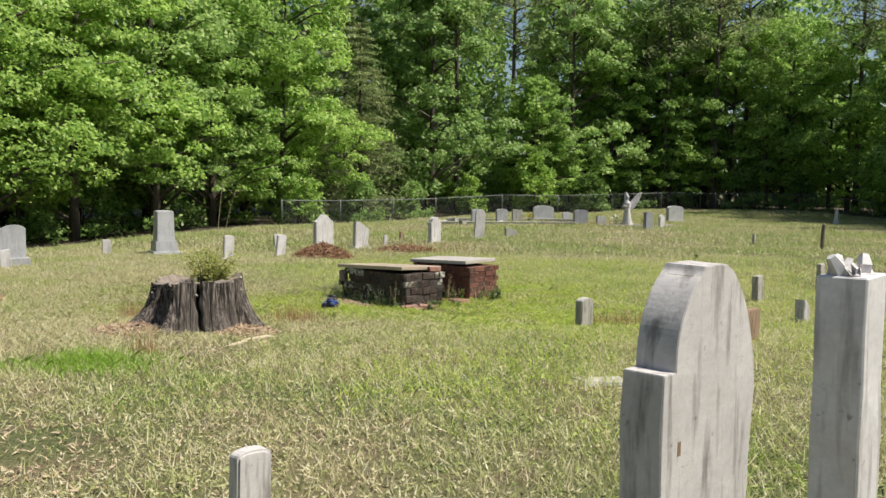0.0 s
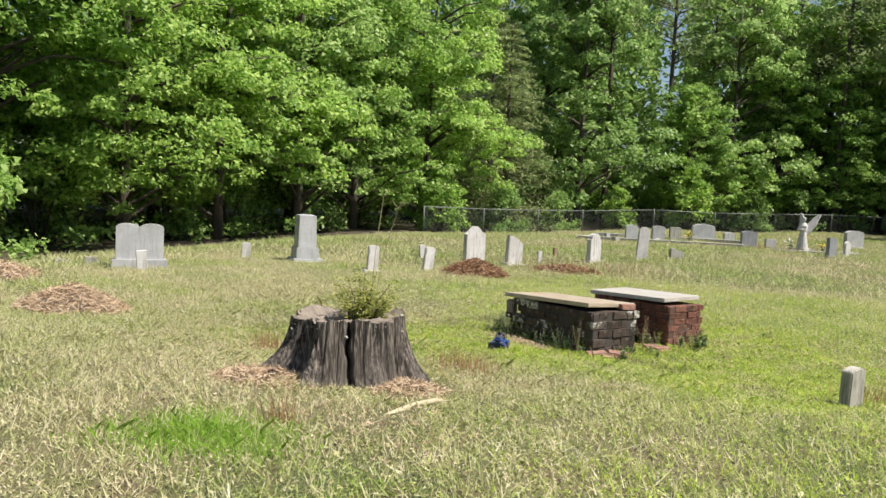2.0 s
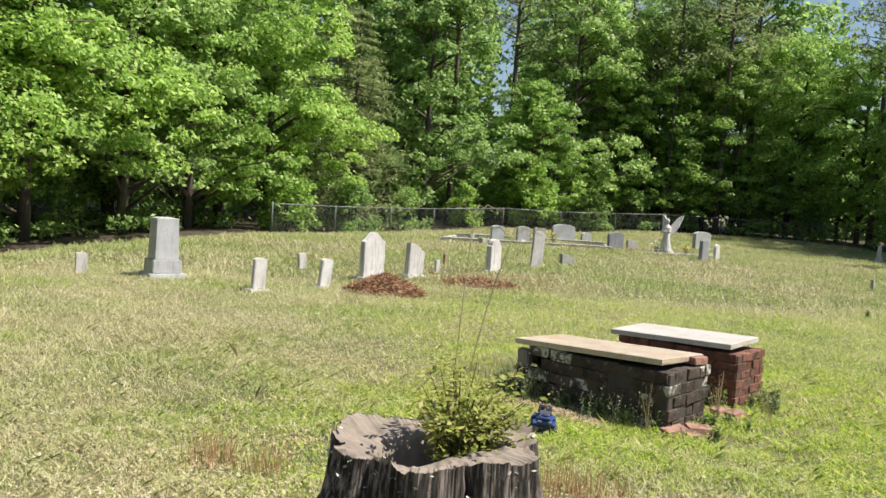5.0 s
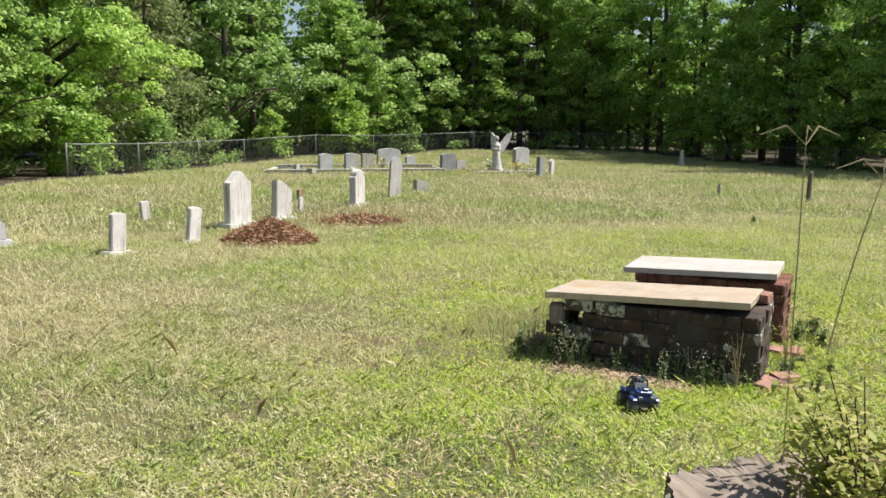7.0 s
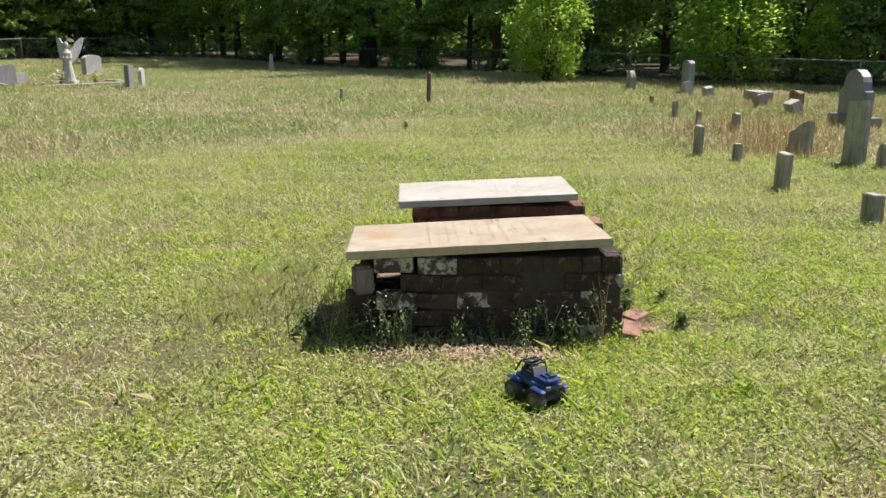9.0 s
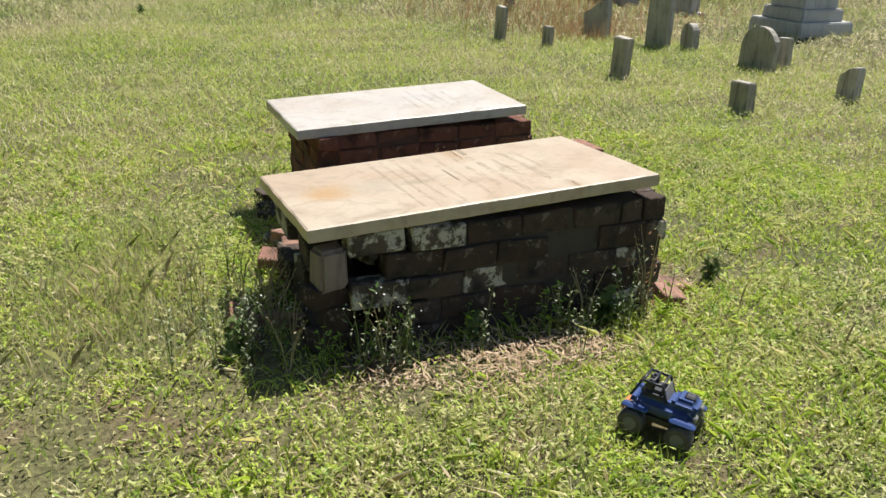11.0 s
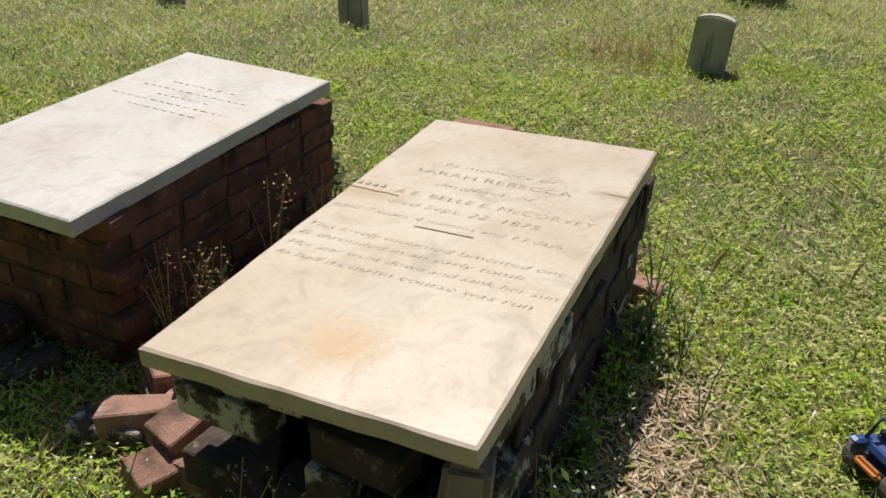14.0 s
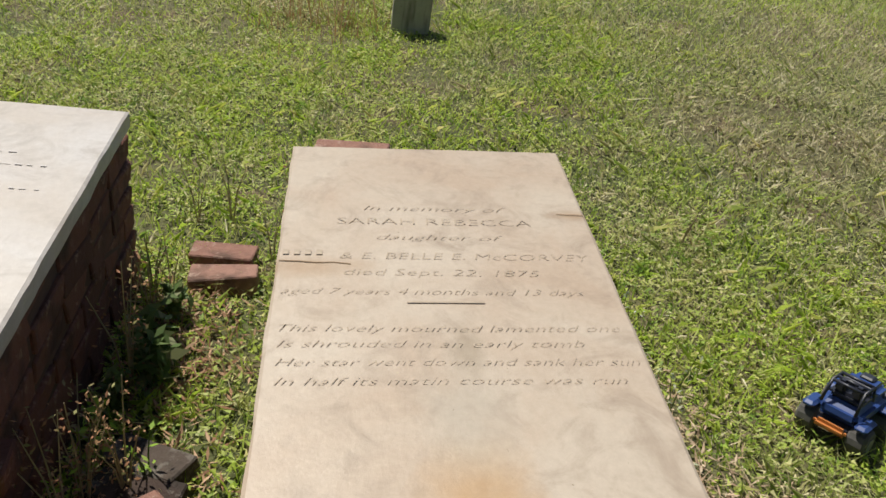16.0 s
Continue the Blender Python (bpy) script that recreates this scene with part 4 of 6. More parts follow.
def wooden_post():
    v, f = tube([(0, 0, -0.05), (0.01, 0, 0.4), (0.03, 0.01, 0.72), (0.032, 0.01, 0.76)], [0.06, 0.058, 0.055, 0.03], 8)
    tagged(part("wooden_post", mesh_of("wooden_post", v, f, post_wood), at=pose(10.5, 23.4, gz(10.5, 23.4))), "short grey weathered wooden post in the meadow", "post")


wooden_post()


def kerbs():
    runs = (((-1.9, 36.7), (4.7, 36.3)), ((4.7, 36.3), (5.1, 39.7)), ((5.1, 39.7), (-1.3, 39.9)), ((-1.3, 39.9), (-1.9, 36.7)), ((1.3, 36.5), (1.6, 39.8)), ((5.6, 35.6), (8.9, 36.0)), ((8.9, 36.0), (9.0, 39.0)))
    for (x0, y0), (x1, y1) in runs:
        d = math.hypot(x1 - x0, y1 - y0)
        mx, my = (x0 + x1) / 2, (y0 + y1) / 2
        z = gz(mx, my)
        ob = part("grave_kerb", box_bm(d - 0.02, 0.16, 0.2, -0.08, 0.015), concrete, None, "", pose(mx, my, z, 0, math.degrees(-math.atan2(gz(x1, y1) - gz(x0, y0), d)), math.degrees(math.atan2(y1 - y0, x1 - x0))))
        tagged(ob, "pale concrete kerb edging the grave plots", "kerb", "grave kerbs")


kerbs()


def angel():
    """A plain standing figure with raised wings on a small block."""
    bm = bmesh.new()
    prof = [(0.0, 0.2), (0.24, 0.2), (0.22, 0.3), (0.17, 0.6), (0.12, 0.85), (0.15, 1.0), (0.17, 1.1), (0.1, 1.2), (0.05, 1.23), (0.05, 1.26), (0.085, 1.31), (0.095, 1.38), (0.07, 1.45), (0.0, 1.47)]
    rings = []
    for rr, z in prof:
        rings.append([bm.verts.new((max(rr, 0.001) * math.cos(a * math.pi / 7), 0.8 * max(rr, 0.001) * math.sin(a * math.pi / 7), z)) for a in range(14)])
    for a, b_ in zip(rings[:-1], rings[1:]):
        for i in range(14):
            bm.faces.new((a[i], a[(i + 1) % 14], b_[(i + 1) % 14], b_[i]))
    for sgn in (-1, 1):
        wing = [(0.05, 0.8), (0.12, 0.74), (0.26, 0.9), (0.36, 1.15), (0.45, 1.6), (0.34, 1.58), (0.22, 1.45), (0.13, 1.28), (0.06, 1.15)]
        fr = [bm.verts.new((sgn * x, 0.02 + 0.4 * x + 0.3 * (z - 0.8), z)) for x, z in wing]
        bk = [bm.verts.new((sgn * x, 0.08 + 0.42 * x + 0.3 * (z - 0.8), z)) for x, z in wing]
        bm.faces.new(fr)
        bm.faces.new(bk[::-1])
        for i in range(len(wing)):
            j = (i + 1) % len(wing)
            bm.faces.new((fr[i], bk[i], bk[j], fr[j]))
    for sgn in (-1, 1):
        v, f = tube([(sgn * 0.15, 0, 1.08), (sgn * 0.17, -0.1, 0.92), (sgn * 0.03, -0.17, 0.98)], [0.05, 0.045, 0.035], 6)
        vs = [bm.verts.new(p) for p in v]
        for q in f:
            bm.faces.new([vs[i] for i in q])
    bmesh.ops.create_cube(bm, size=1.0, matrix=Matrix.Translation((0, 0, 0.08)) @ Matrix.Diagonal((0.5, 0.45, 0.24, 1)))
    bmesh.ops.recalc_face_normals(bm, faces=list(bm.faces))
    tagged(part("angel_statue", bm, marble, None, "", pose(7.1, 37.4, gz(7.1, 37.4) - 0.02, 0, 0, -42)), "white stone angel statue with raised wings", "statue")


angel()


# ---------- fences ----------
def chain_fence(label, posts, height):
    fence = thing("chain_link_fence", label, "fence", Matrix())
    tops = [Vector((x, y, gz(x, y))) for x, y in posts]
    post_v, post_f = tube([(0, 0, -0.1), (0, 0, height + 0.03), (0, 0, height + 0.05)], [0.032, 0.032, 0.012], 8)
    post_mesh = mesh_of("post", post_v, post_f, steel, True)
    for p in tops:
        part("post", post_mesh, parent=fence, at=Matrix.Translation(p))
    ribbons = []
    for a, b_ in zip(tops[:-1], tops[1:]):
        up = Vector((0, 0, height))
        v, f = tube([a + up, b_ + up], [0.022, 0.022], 6)
        part("top_rail", mesh_of("top_rail", v, f, steel, True), parent=fence)
        span = (b_ - a).length
        step = 0.11
        k = int((span + height) / step)
        for i in range(k):
            for sgn in (1, -1):
                s0 = i * step - height
                lo, hi = max(s0, 0.0), min(s0 + height, span)
                if hi - lo < 0.02:
                    continue
                z0, z1 = lo - s0, hi - s0
                if sgn < 0:
                    z0, z1 = height - z0, height - z1
                p = a.lerp(b_, lo / span) + Vector((0, 0, z0))
                q = a.lerp(b_, hi / span) + Vector((0, 0, z1))
                w = Vector((0, 0, 0.0022))
                ribbons.append([tuple(p - w), tuple(q - w), tuple(q + w), tuple(p + w)])
    part("wire_mesh", polys("wire_mesh", np.array(ribbons), steel), parent=fence)
    return fence


chain_fence("galvanised chain-link fence along the wood", [(-8.3, 35.4), (-6.4, 39.2), (-4.3, 43.0), (-2.3, 46.6), (1.5, 50.4), (5.1, 53.2), (8.9, 56.0), (12.6, 58.2), (16.5, 59.0), (20.4, 59.0), (23.6, 56.5)], 1.15)
chain_fence("galvanised chain-link fence before the east wood", [(23.6, 56.5), (24.1, 52.0), (24.2, 47.5), (24.1, 43.0), (24.0, 38.5), (23.6, 34.0), (22.8, 29.5), (22.1, 25.2), (21.5, 21.0), (21.0, 17.0), (20.8, 13.0), (20.7, 9.0), (20.6, 5.0), (20.5, 1.0)], 0.95)


# ---------- box tombs ----------
def brick_meshes(mat, n, size, tag):
    out = []
    for i in range(n):
        bm = box_bm(size[0], size[1], size[2], -size[2] / 2, 0.0045, 1.0, 1, 0.0065)
        me = bpy.data.meshes.new(tag)
        bm.to_mesh(me)
        bm.free()
        me.materials.append(mat)
        out.append(me)
    return out


def text_mesh(body, size, mat, shear=0.0):
    cu = bpy.data.curves.new("inscription", 'FONT')
    cu.body, cu.size, cu.align_x, cu.shear, cu.resolution_u = body, size, 'CENTER', shear, 2
    cu.offset = -0.02 * size
    tmp = bpy.data.objects.new("inscription", cu)
    scene.collection.objects.link(tmp)
    bpy.context.view_layer.update()
    me = bpy.data.meshes.new_from_object(tmp.evaluated_get(bpy.context.evaluated_depsgraph_get()))
    bpy.data.objects.remove(tmp)
    me.materials.clear()
    me.materials.append(mat)
    return me


def slab_mesh(L, W, T, mat, nick=0.004, seed=1):
    """A thick slab with slightly uneven, softened edges and a rough-dressed side."""
    xs = np.concatenate([[-L / 2, -L / 2 + 0.007], np.linspace(-L / 2 + 0.04, L / 2 - 0.04, 44), [L / 2 - 0.007, L / 2]])
    ys = np.concatenate([[-W / 2, -W / 2 + 0.007], np.linspace(-W / 2 + 0.04, W / 2 - 0.04, 24), [W / 2 - 0.007, W / 2]])
    nx, ny = len(xs), len(ys)
    ring = [(i, 0) for i in range(nx)] + [(nx - 1, j) for j in range(1, ny)] + [(i, ny - 1) for i in range(nx - 2, -1, -1)] + [(0, j) for j in range(ny - 2, 0, -1)]
    rimmed = set(ring)
    verts, faces = [], []
    for j in range(ny):
        for i in range(nx):
            p = Vector((xs[i], ys[j], 0))
            d = noise.noise_vector(p * 11 + Vector((seed, 0, 0)))
            edge = (i, j) in rimmed
            verts.append((p.x + d.x * nick * edge, p.y + d.y * nick * edge, 0.0012 * noise.noise(p * 5) - 0.004 * edge))
    faces = [(j * nx + i, j * nx + i + 1, (j + 1) * nx + i + 1, (j + 1) * nx + i) for j in range(ny - 1) for i in range(nx - 1)]
    prev = [j * nx + i for i, j in ring]
    for k in (0.3, 0.6, 0.9, 1.0):
        row = []
        for i, j in ring:
            x, y, z = verts[j * nx + i]
            d = noise.noise_vector(Vector((x, y, k * 2)) * 13) * 0.003
            pull = 0.994 if k == 1.0 else 1.0
            row.append(len(verts))
            verts.append((x * pull + d.x, y * pull + d.y, -0.004 - k * (T - 0.004)))
        for a in range(len(ring)):
            b_ = (a + 1) % len(ring)
            faces.append((prev[b_], prev[a], row[a], row[b_]))
        prev = row
    faces.append(tuple(prev[::-1]))
    return mesh_of("ledger_slab", verts, faces, mat)


def frame_of(b_, c_, d_, a_):
    """The pose and size of a slab from its four upper corners."""
    b_, c_, d_, a_ = (Vector(v) for v in (b_, c_, d_, a_))
    mid = (a_ + b_ + c_ + d_) / 4
    u = (c_ - b_ + d_ - a_).normalized()
    v = (d_ - c_ + a_ - b_)
    v = (v - u * u.dot(v)).normalized()
    w = u.cross(v)
    m = Matrix((u, v, w)).transposed().to_4x4()
    m.translation = mid
    return m, ((c_ - b_).length + (d_ - a_).length) / 2, ((d_ - c_).length + (a_ - b_).length) / 2


M1, L1, W1 = frame_of((-1.243, 11.68, 0.535), (-0.12, 10.683, 0.596), (0.395, 11.264, 0.566), (-0.714, 12.266, 0.497))
M2, L2, W2 = frame_of((-0.186, 12.433, 0.562), (0.746, 11.577, 0.614), (1.208, 12.074, 0.624), (0.252, 12.922, 0.575))
T1 = 0.052


def tomb_base(label, m, x0, x1, y0, y1, top, mat, seed, gaps, wild, size=(0.215, 0.1, 0.072), hollow=0.0, joint=mortar):
    """Four brick walls round a dark core, in the slab's own directions, standing on the ground."""
    q = random.Random(seed)
    flat = Matrix.Translation((m.translation.x, m.translation.y, gz(m.translation.x, m.translation.y))) @ Matrix.Rotation(math.atan2(m[1][0], m[0][0]), 4, 'Z')
    ob = thing("brick_tomb", label, "tomb", flat)
    meshes = brick_meshes(mat, 5, size, "brick")
    half = brick_meshes(mat, 3, (size[1], size[1], size[2]), "brick")
    course = size[2] + 0.009
    n = int((top + 0.06) / course)
    part("core", box_bm(x1 - x0 - 0.018 - hollow, y1 - y0 - 0.018, top + 0.05, -0.06, 0.01, 1.0), joint, ob).location = ((x0 + x1 + hollow) / 2, (y0 + y1) / 2, 0)
    for k in range(n):
        z = top - (k + 0.5) * course
        stag = (k % 2) * 0.5
        for (ax, ay), (bx, by) in (((x0, y0), (x1, y0)), ((x1, y0), (x1, y1)), ((x1, y1), (x0, y1)), ((x0, y1), (x0, y0))):
            d = math.hypot(bx - ax, by - ay)
            ux, uy = (bx - ax) / d, (by - ay) / d
            turn = math.degrees(math.atan2(uy, ux))
            s = size[1] * (0.02 if stag else 1.02)
            while s < d - 0.05:
                w = size[0] if d - s > size[0] - 0.04 and q.random() > 0.12 else size[1]
                mx = s + w / 2
                px, py = ax + ux * mx - uy * size[1] / 2, ay + uy * mx + ux * size[1] / 2
                if not gaps(px, py, z / top, q):
                    me = q.choice(meshes if w > size[1] else half)
                    part("brick", me, parent=ob, at=pose(px + q.uniform(-wild, wild), py + q.uniform(-wild, wild), z + q.uniform(-0.3, 0.3) * wild, q.uniform(-200, 200) * wild, q.uniform(-160, 160) * wild, turn + q.uniform(-350, 350) * wild + q.choice((0, 180))))
                s += w + 0.01
    return ob, flat


def gaps_front(px, py, k, q):
    if px < -0.5 and py < -0.15 and k > 0.28:  # the corner is gone but for one propping stone
        return True
    if px < -0.52:  # the foot end has half fallen away
        return q.random() < (0.74 if k > 0.3 else 0.3)
    return q.random() < 0.055


def gaps_back(px, py, k, q):
    return px < -0.5 and k > 0.5 and q.random() < 0.12 or q.random() < 0.01


tomb_1, F1 = tomb_base("sooty brick box tomb with shade in its colour, its foot end crumbling", M1, -0.69, 0.83, -0.38, 0.36, 0.49, brick_dark, 5, gaps_front, 0.009, (0.225, 0.1, 0.094), 0.4)
tomb_2, F2 = tomb_base("red brick box tomb under a pale slab", M2, -0.53, 0.71, -0.31, 0.3, 0.525, brick_red, 8, gaps_back, 0.006, joint=mortar_red)

slab_1 = part("ledger_slab", slab_mesh(L1, W1, T1, slab_cream, 0.004, 1), at=M1)
tagged(slab_1, "cream marble ledger slab, rust-stained and lettered, on brick walls", "gravestone", "ledger slabs")
slab_2 = part("ledger_slab", slab_mesh(L2, W2, T1, slab_white, 0.004, 6), at=M2)
tagged(slab_2, "pale white marble ledger slab with worn lettering, on red brick", "gravestone", "ledger slabs")
LINES = (("In memory of", 0.39, 0.036, 0.372, 0.35, 0.016), ("SARAH REBECCA", 0.322, 0.043, 0.493, 0.0, 0.01), ("daughter of", 0.25, 0.036, 0.313, 0.35, 0.014), ("& E. BELLE E. McCORVEY", 0.162, 0.04, 0.6, 0.15, -0.05),
         ("died Sept. 22, 1875", 0.094, 0.038, 0.455, 0.2, 0.012), ("aged 7 years 4 months and 13 days", 0.02, 0.034, 0.68, 0.35, 0.035), ("This lovely mourned lamented one", -0.112, 0.034, 0.724, 0.35, 0.012),
         ("Is shrouded in an early tomb", -0.163, 0.034, 0.633, 0.35, 0.053), ("Her star went down and sank her sun", -0.22, 0.034, 0.735, 0.35, 0.0), ("In half its matin course was run", -0.276, 0.034, 0.69, 0.35, 0.02))
TO_TOP = pose(0, 0, 0.0018, 0, 0, -90)  # lines read from the foot, across the slab
for body, s, size, width, shear, off in LINES:
    me = text_mesh(body, size, letter, shear)
    xs = [v.co.x for v in me.vertices]
    k = width / (max(xs) - min(xs))
    part("inscription", me, parent=slab_1, at=Matrix.Translation((s - 0.01, off, 0)) @ TO_TOP @ Matrix.Diagonal((k, 1.0, 1, 1)))


def bars(parent, mat, rows, z=0.0026):
    for s, off, length, thick in rows:
        me = mesh_of("worn_line", [(-length / 2, -thick / 2, 0), (length / 2, -thick / 2, 0), (length / 2, thick / 2, 0), (-length / 2, thick / 2, 0)], [(0, 1, 2, 3)], mat)
        part("worn_line", me, parent=parent, at=Matrix.Translation((s, off, z)) @ pose(0, 0, 0, 0, 0, -90))


bars(slab_1, letter, [(-0.02, 0.011, 0.172, 0.006)] + [(0.176, 0.372 - 0.026 * i, 0.014, 0.02) for i in range(4)])
q = random.Random(12)
for s, total in ((0.33, 0.26), (0.265, 0.44), (0.205, 0.22), (0.145, 0.48), (0.085, 0.3)):
    x = -total / 2
    rows = []
    while x < total / 2:
        w = q.uniform(0.012, 0.03)
        rows.append((s, x + w / 2, w, q.uniform(0.003, 0.008)))
        x += w + q.uniform(0.008, 0.02)
    bars(slab_2, letter_pale, rows)


def crack(points, wide):
    up = [(x, y, 0.0016) for x, y in points]
    out = []
    for (x0, y0, z), (x1, y1, _) in zip(up[:-1], up[1:]):
        out.append([(x0 - wide, y0, z), (x0 + wide, y0, z), (x1 + wide, y1, z), (x1 - wide, y1, z)])
    part("crack", polys("crack", np.array(out), crack_mat), parent=slab_1)


crack(((0.14, 0.385), (0.138, 0.34), (0.133, 0.3), (0.135, 0.26), (0.128, 0.22)), 0.0018)
crack(((0.369, -0.385), (0.372, -0.36), (0.371, -0.34), (0.376, -0.315)), 0.0016)

loose = brick_meshes(brick_pink, 3, (0.215, 0.105, 0.072), "brick")
loose_old = brick_meshes(brick_dark, 2, (0.215, 0.105, 0.072), "brick")
for i, (x, y, z, rx, ry, rz) in enumerate(((-0.68, 12.3, 0.17, 5, -8, -52), (-0.52, 12.24, 0.22, -4, 3, -40), (-0.6, 12.42, 0.12, 8, 4, 75), (-0.78, 12.36, 0.08, 10, 6, -60), (-0.42, 12.36, 0.14, 3, 6, 10), (-0.58, 12.5, 0.05, 2, 3, 60),
                                           (-0.75, 12.24, 0.05, 0, 0, -20), (-0.5, 12.36, 0.04, 0, 4, 10), (-0.6, 12.26, 0.11, 4, 0, 60), (-0.44, 12.22, 0.1, 0, 0, 60), (-0.44, 12.24, 0.18, 0, 0, 0), (-0.8, 12.3, 0.07, 10, 5, 40),
                                           (-1.15, 12.06, 0.02, 14, -14, 40), (-0.01, 10.6, 0.03, 4, 0, 30), (0.09, 10.63, 0.02, 0, 8, -60), (0.24, 10.74, 0.03, 5, 5, 10), (-1.02, 11.95, 0.0, 14, 6, 100), (0.62, 11.36, 0.02, 2, 3, 50), (0.74, 11.28, 0.02, -3, 0, 44), (0.02, 11.98, 0.02, 0, 4, 20), (-0.06, 12.06, 0.02, 4, 0, 30))):
    if i < 12:
        x, y, z = x + 0.17, y - 0.12, z * 0.62
    ob = part("loose_brick", loose_old[i % 2] if i in (5, 19, 20) else loose[i % 3], None, None, "", pose(x, y, gz(x, y) + z, rx, ry, rz))
    tagged(ob, "fallen red brick lying beside the tomb", "brick", "loose bricks")
tagged(part("corner_brick", loose[0], None, None, "", F1 @ pose(0.77, 0.22, 0.53, 0, 3, 84)), "loose brick lying on the tomb wall", "brick")


for dx, dy, z, rx, rz in ((-0.5, -0.2, 0.05, 10, 30), (-0.45, 0.05, 0.04, -8, 100), (-0.55, 0.2, 0.06, 14, 60), (-0.42, -0.1, 0.14, 20, 10), (-0.4, 0.15, 0.16, -14, 40), (-0.38, 0.0, 0.25, 6, 95), (-0.64, -0.3, 0.05, 3, 14), (-0.6, -0.27, 0.14, -4, 60), (-0.65, -0.31, 0.235, 2, 20), (-0.62, 0.02, 0.06, 12, 80), (-0.6, 0.2, 0.14, -9, 30)):
    tagged(part("loose_brick", loose_old[0], None, None, "", F1 @ pose(dx, dy, z, rx, 8, rz)), "brick fallen in under the slab, dark with soot and coloured shade", "brick", "loose bricks")
for dx, dy, z, rx, rz in ((0.2, 12.82, 0.03, 8, 20), (0.04, 12.74, 0.02, -6, 70), (0.12, 12.74, 0.1, 12, 40), (-0.06, 12.64, 0.02, 4, 100), (0.22, 12.92, 0.02, 0, 50)):
    tagged(part("loose_brick", loose_old[rz // 10 % 2], None, None, "", pose(dx, dy, gz(dx, dy) + z, rx, 6, rz)), "red brick fallen at the foot of the tomb, dark with soot and coloured shade", "brick", "loose bricks")
prop_mat = stone_material("dull_pinkish_stone", (0.3, 0.245, 0.22), (0.22, 0.17, 0.15), (0.12, 0.09, 0.08), 0.95, 0.3, 0.4)
tagged(part("prop_stone", box_bm(0.12, 0.1, 0.16, 0, 0.014, 0.94, 2, 0.006), prop_mat, None, "", F1 @ pose(-0.66, -0.34, 0.28, 3, 0, 12)), "dull pinkish-grey squared stone propping the slab's corner", "stone")


# ---------- stump ----------
def stump():
    ob = thing("tree_stump", "grey weathered hollow tree stump with flaring roots", "stump", pose(-1.98, 7.62, gz(-1.98, 7.62) - 0.03))
    n, lev = 420, 20
    verts, faces = [], []
    q = np.random.default_rng(3)
    wide = np.concatenate([np.full(int(w), h) for w, h in zip(q.integers(3, 22, 60), q.normal(0, 1, 60))])[:n]
    wide = np.convolve(np.concatenate([wide, wide, wide]), np.ones(5) / 5, "same")[n:2 * n]
    flute = 0.3 * q.normal(0, 1, n) + 1.0 * wide
    for j in range(lev):
        k = j / (lev - 1)
        for i in range(n):
            a = 2 * math.pi * i / n
            def hump(at, wide):
                return math.exp(-((a - at) / wide) ** 2)
            low = (1 - k) ** 2.6
            plates = noise.noise(Vector((math.cos(a) * 7, math.sin(a) * 7, k * 0.9))) * 0.03 + noise.noise(Vector((math.cos(a) * 22, math.sin(a) * 22, k * 1.6))) * 0.014
            rad = 0.46 + plates + 0.009 * flute[i] + 0.07 * low + 0.04 * (1 - k)
            rad += 0.09 * hump(4.62, 0.28) * (0.5 + 0.5 * k) + 0.05 * hump(5.65, 0.4) + 0.05 * hump(2.2, 0.5)  # the two halves of the old trunk
            rad -= 0.1 * hump(4.1, 0.2) * (1 - 0.25 * k) + 0.05 * hump(3.35, 0.12) + 0.06 * hump(6.05, 0.1)  # hollows between roots
            rad += low * (0.46 * hump(3.72, 0.3) + 0.28 * hump(4.5, 0.16) + 0.12 * hump(5.45, 0.18) + 0.2 * hump(0.25, 0.3) + 0.15 * hump(1.5, 0.3) + 0.15 * hump(2.6, 0.3))
            split = math.exp(-((a - 5.06 - 0.035 * math.sin(5 * k + 1) - 0.02 * math.sin(17 * k)) / 0.034) ** 2)  # the crack in the front
            rad -= 0.2 * split * (0.4 + 0.6 * k)
            z = k * (0.575 + 0.025 * math.sin(3 * a) + 0.01 * flute[i] + 0.025 * math.cos(a + 0.4) - 0.035 * hump(4.62, 0.3) - 0.1 * split + 2.0 * max(0.0, plates) * 0.5)
            verts.append((rad * math.cos(a), rad * math.sin(a) * 0.92, z))
    for j in range(lev - 1):
        for i in range(n):
            p = (i + 1) % n
            faces.append((j * n + i, j * n + p, (j + 1) * n + p, (j + 1) * n + i))
    part("trunk", mesh_of("trunk", verts, faces, stump_side), parent=ob, label="grey split wood with deep vertical grain")
    tv, tf = [], []
    rims = (1.0, 0.95, 0.88, 0.8, 0.72, 0.64, 0.56, 0.48, 0.4, 0.3, 0.2, 0.1, 0.03)
    for s, kk in enumerate(rims):
        for i in range(n):
            x, y, z = verts[(lev - 1) * n + i]
            a = 2 * math.pi * i / n
            soft = min(1.0, (1 - kk) * 7)
            x, y, z = x + (0.46 * math.cos(a) - x) * soft, y + (0.43 * math.sin(a) - y) * soft, z + (0.55 + 0.03 * math.cos(a + 0.4) - z) * soft
            deep = 0.2 * (1 / (1 + math.exp((kk - 0.5 - 0.12 * math.sin(2 * a)) * 18)))
            tv.append((x * kk, y * kk, z - deep + (0.05 * noise.noise(Vector((x * kk * 7, y * kk * 7, 2))) * (1 - kk + 0.25) + 0.015 * noise.noise(Vector((x * kk * 30, y * kk * 30, 5))) if s else -0.002)))
    for s in range(len(rims) - 1):
        for i in range(n):
            p = (i + 1) % n
            tf.append((s * n + i, s * n + p, (s + 1) * n + p, (s + 1) * n + i))
    tf.append(tuple((len(rims) - 1) * n + i for i in range(n)))
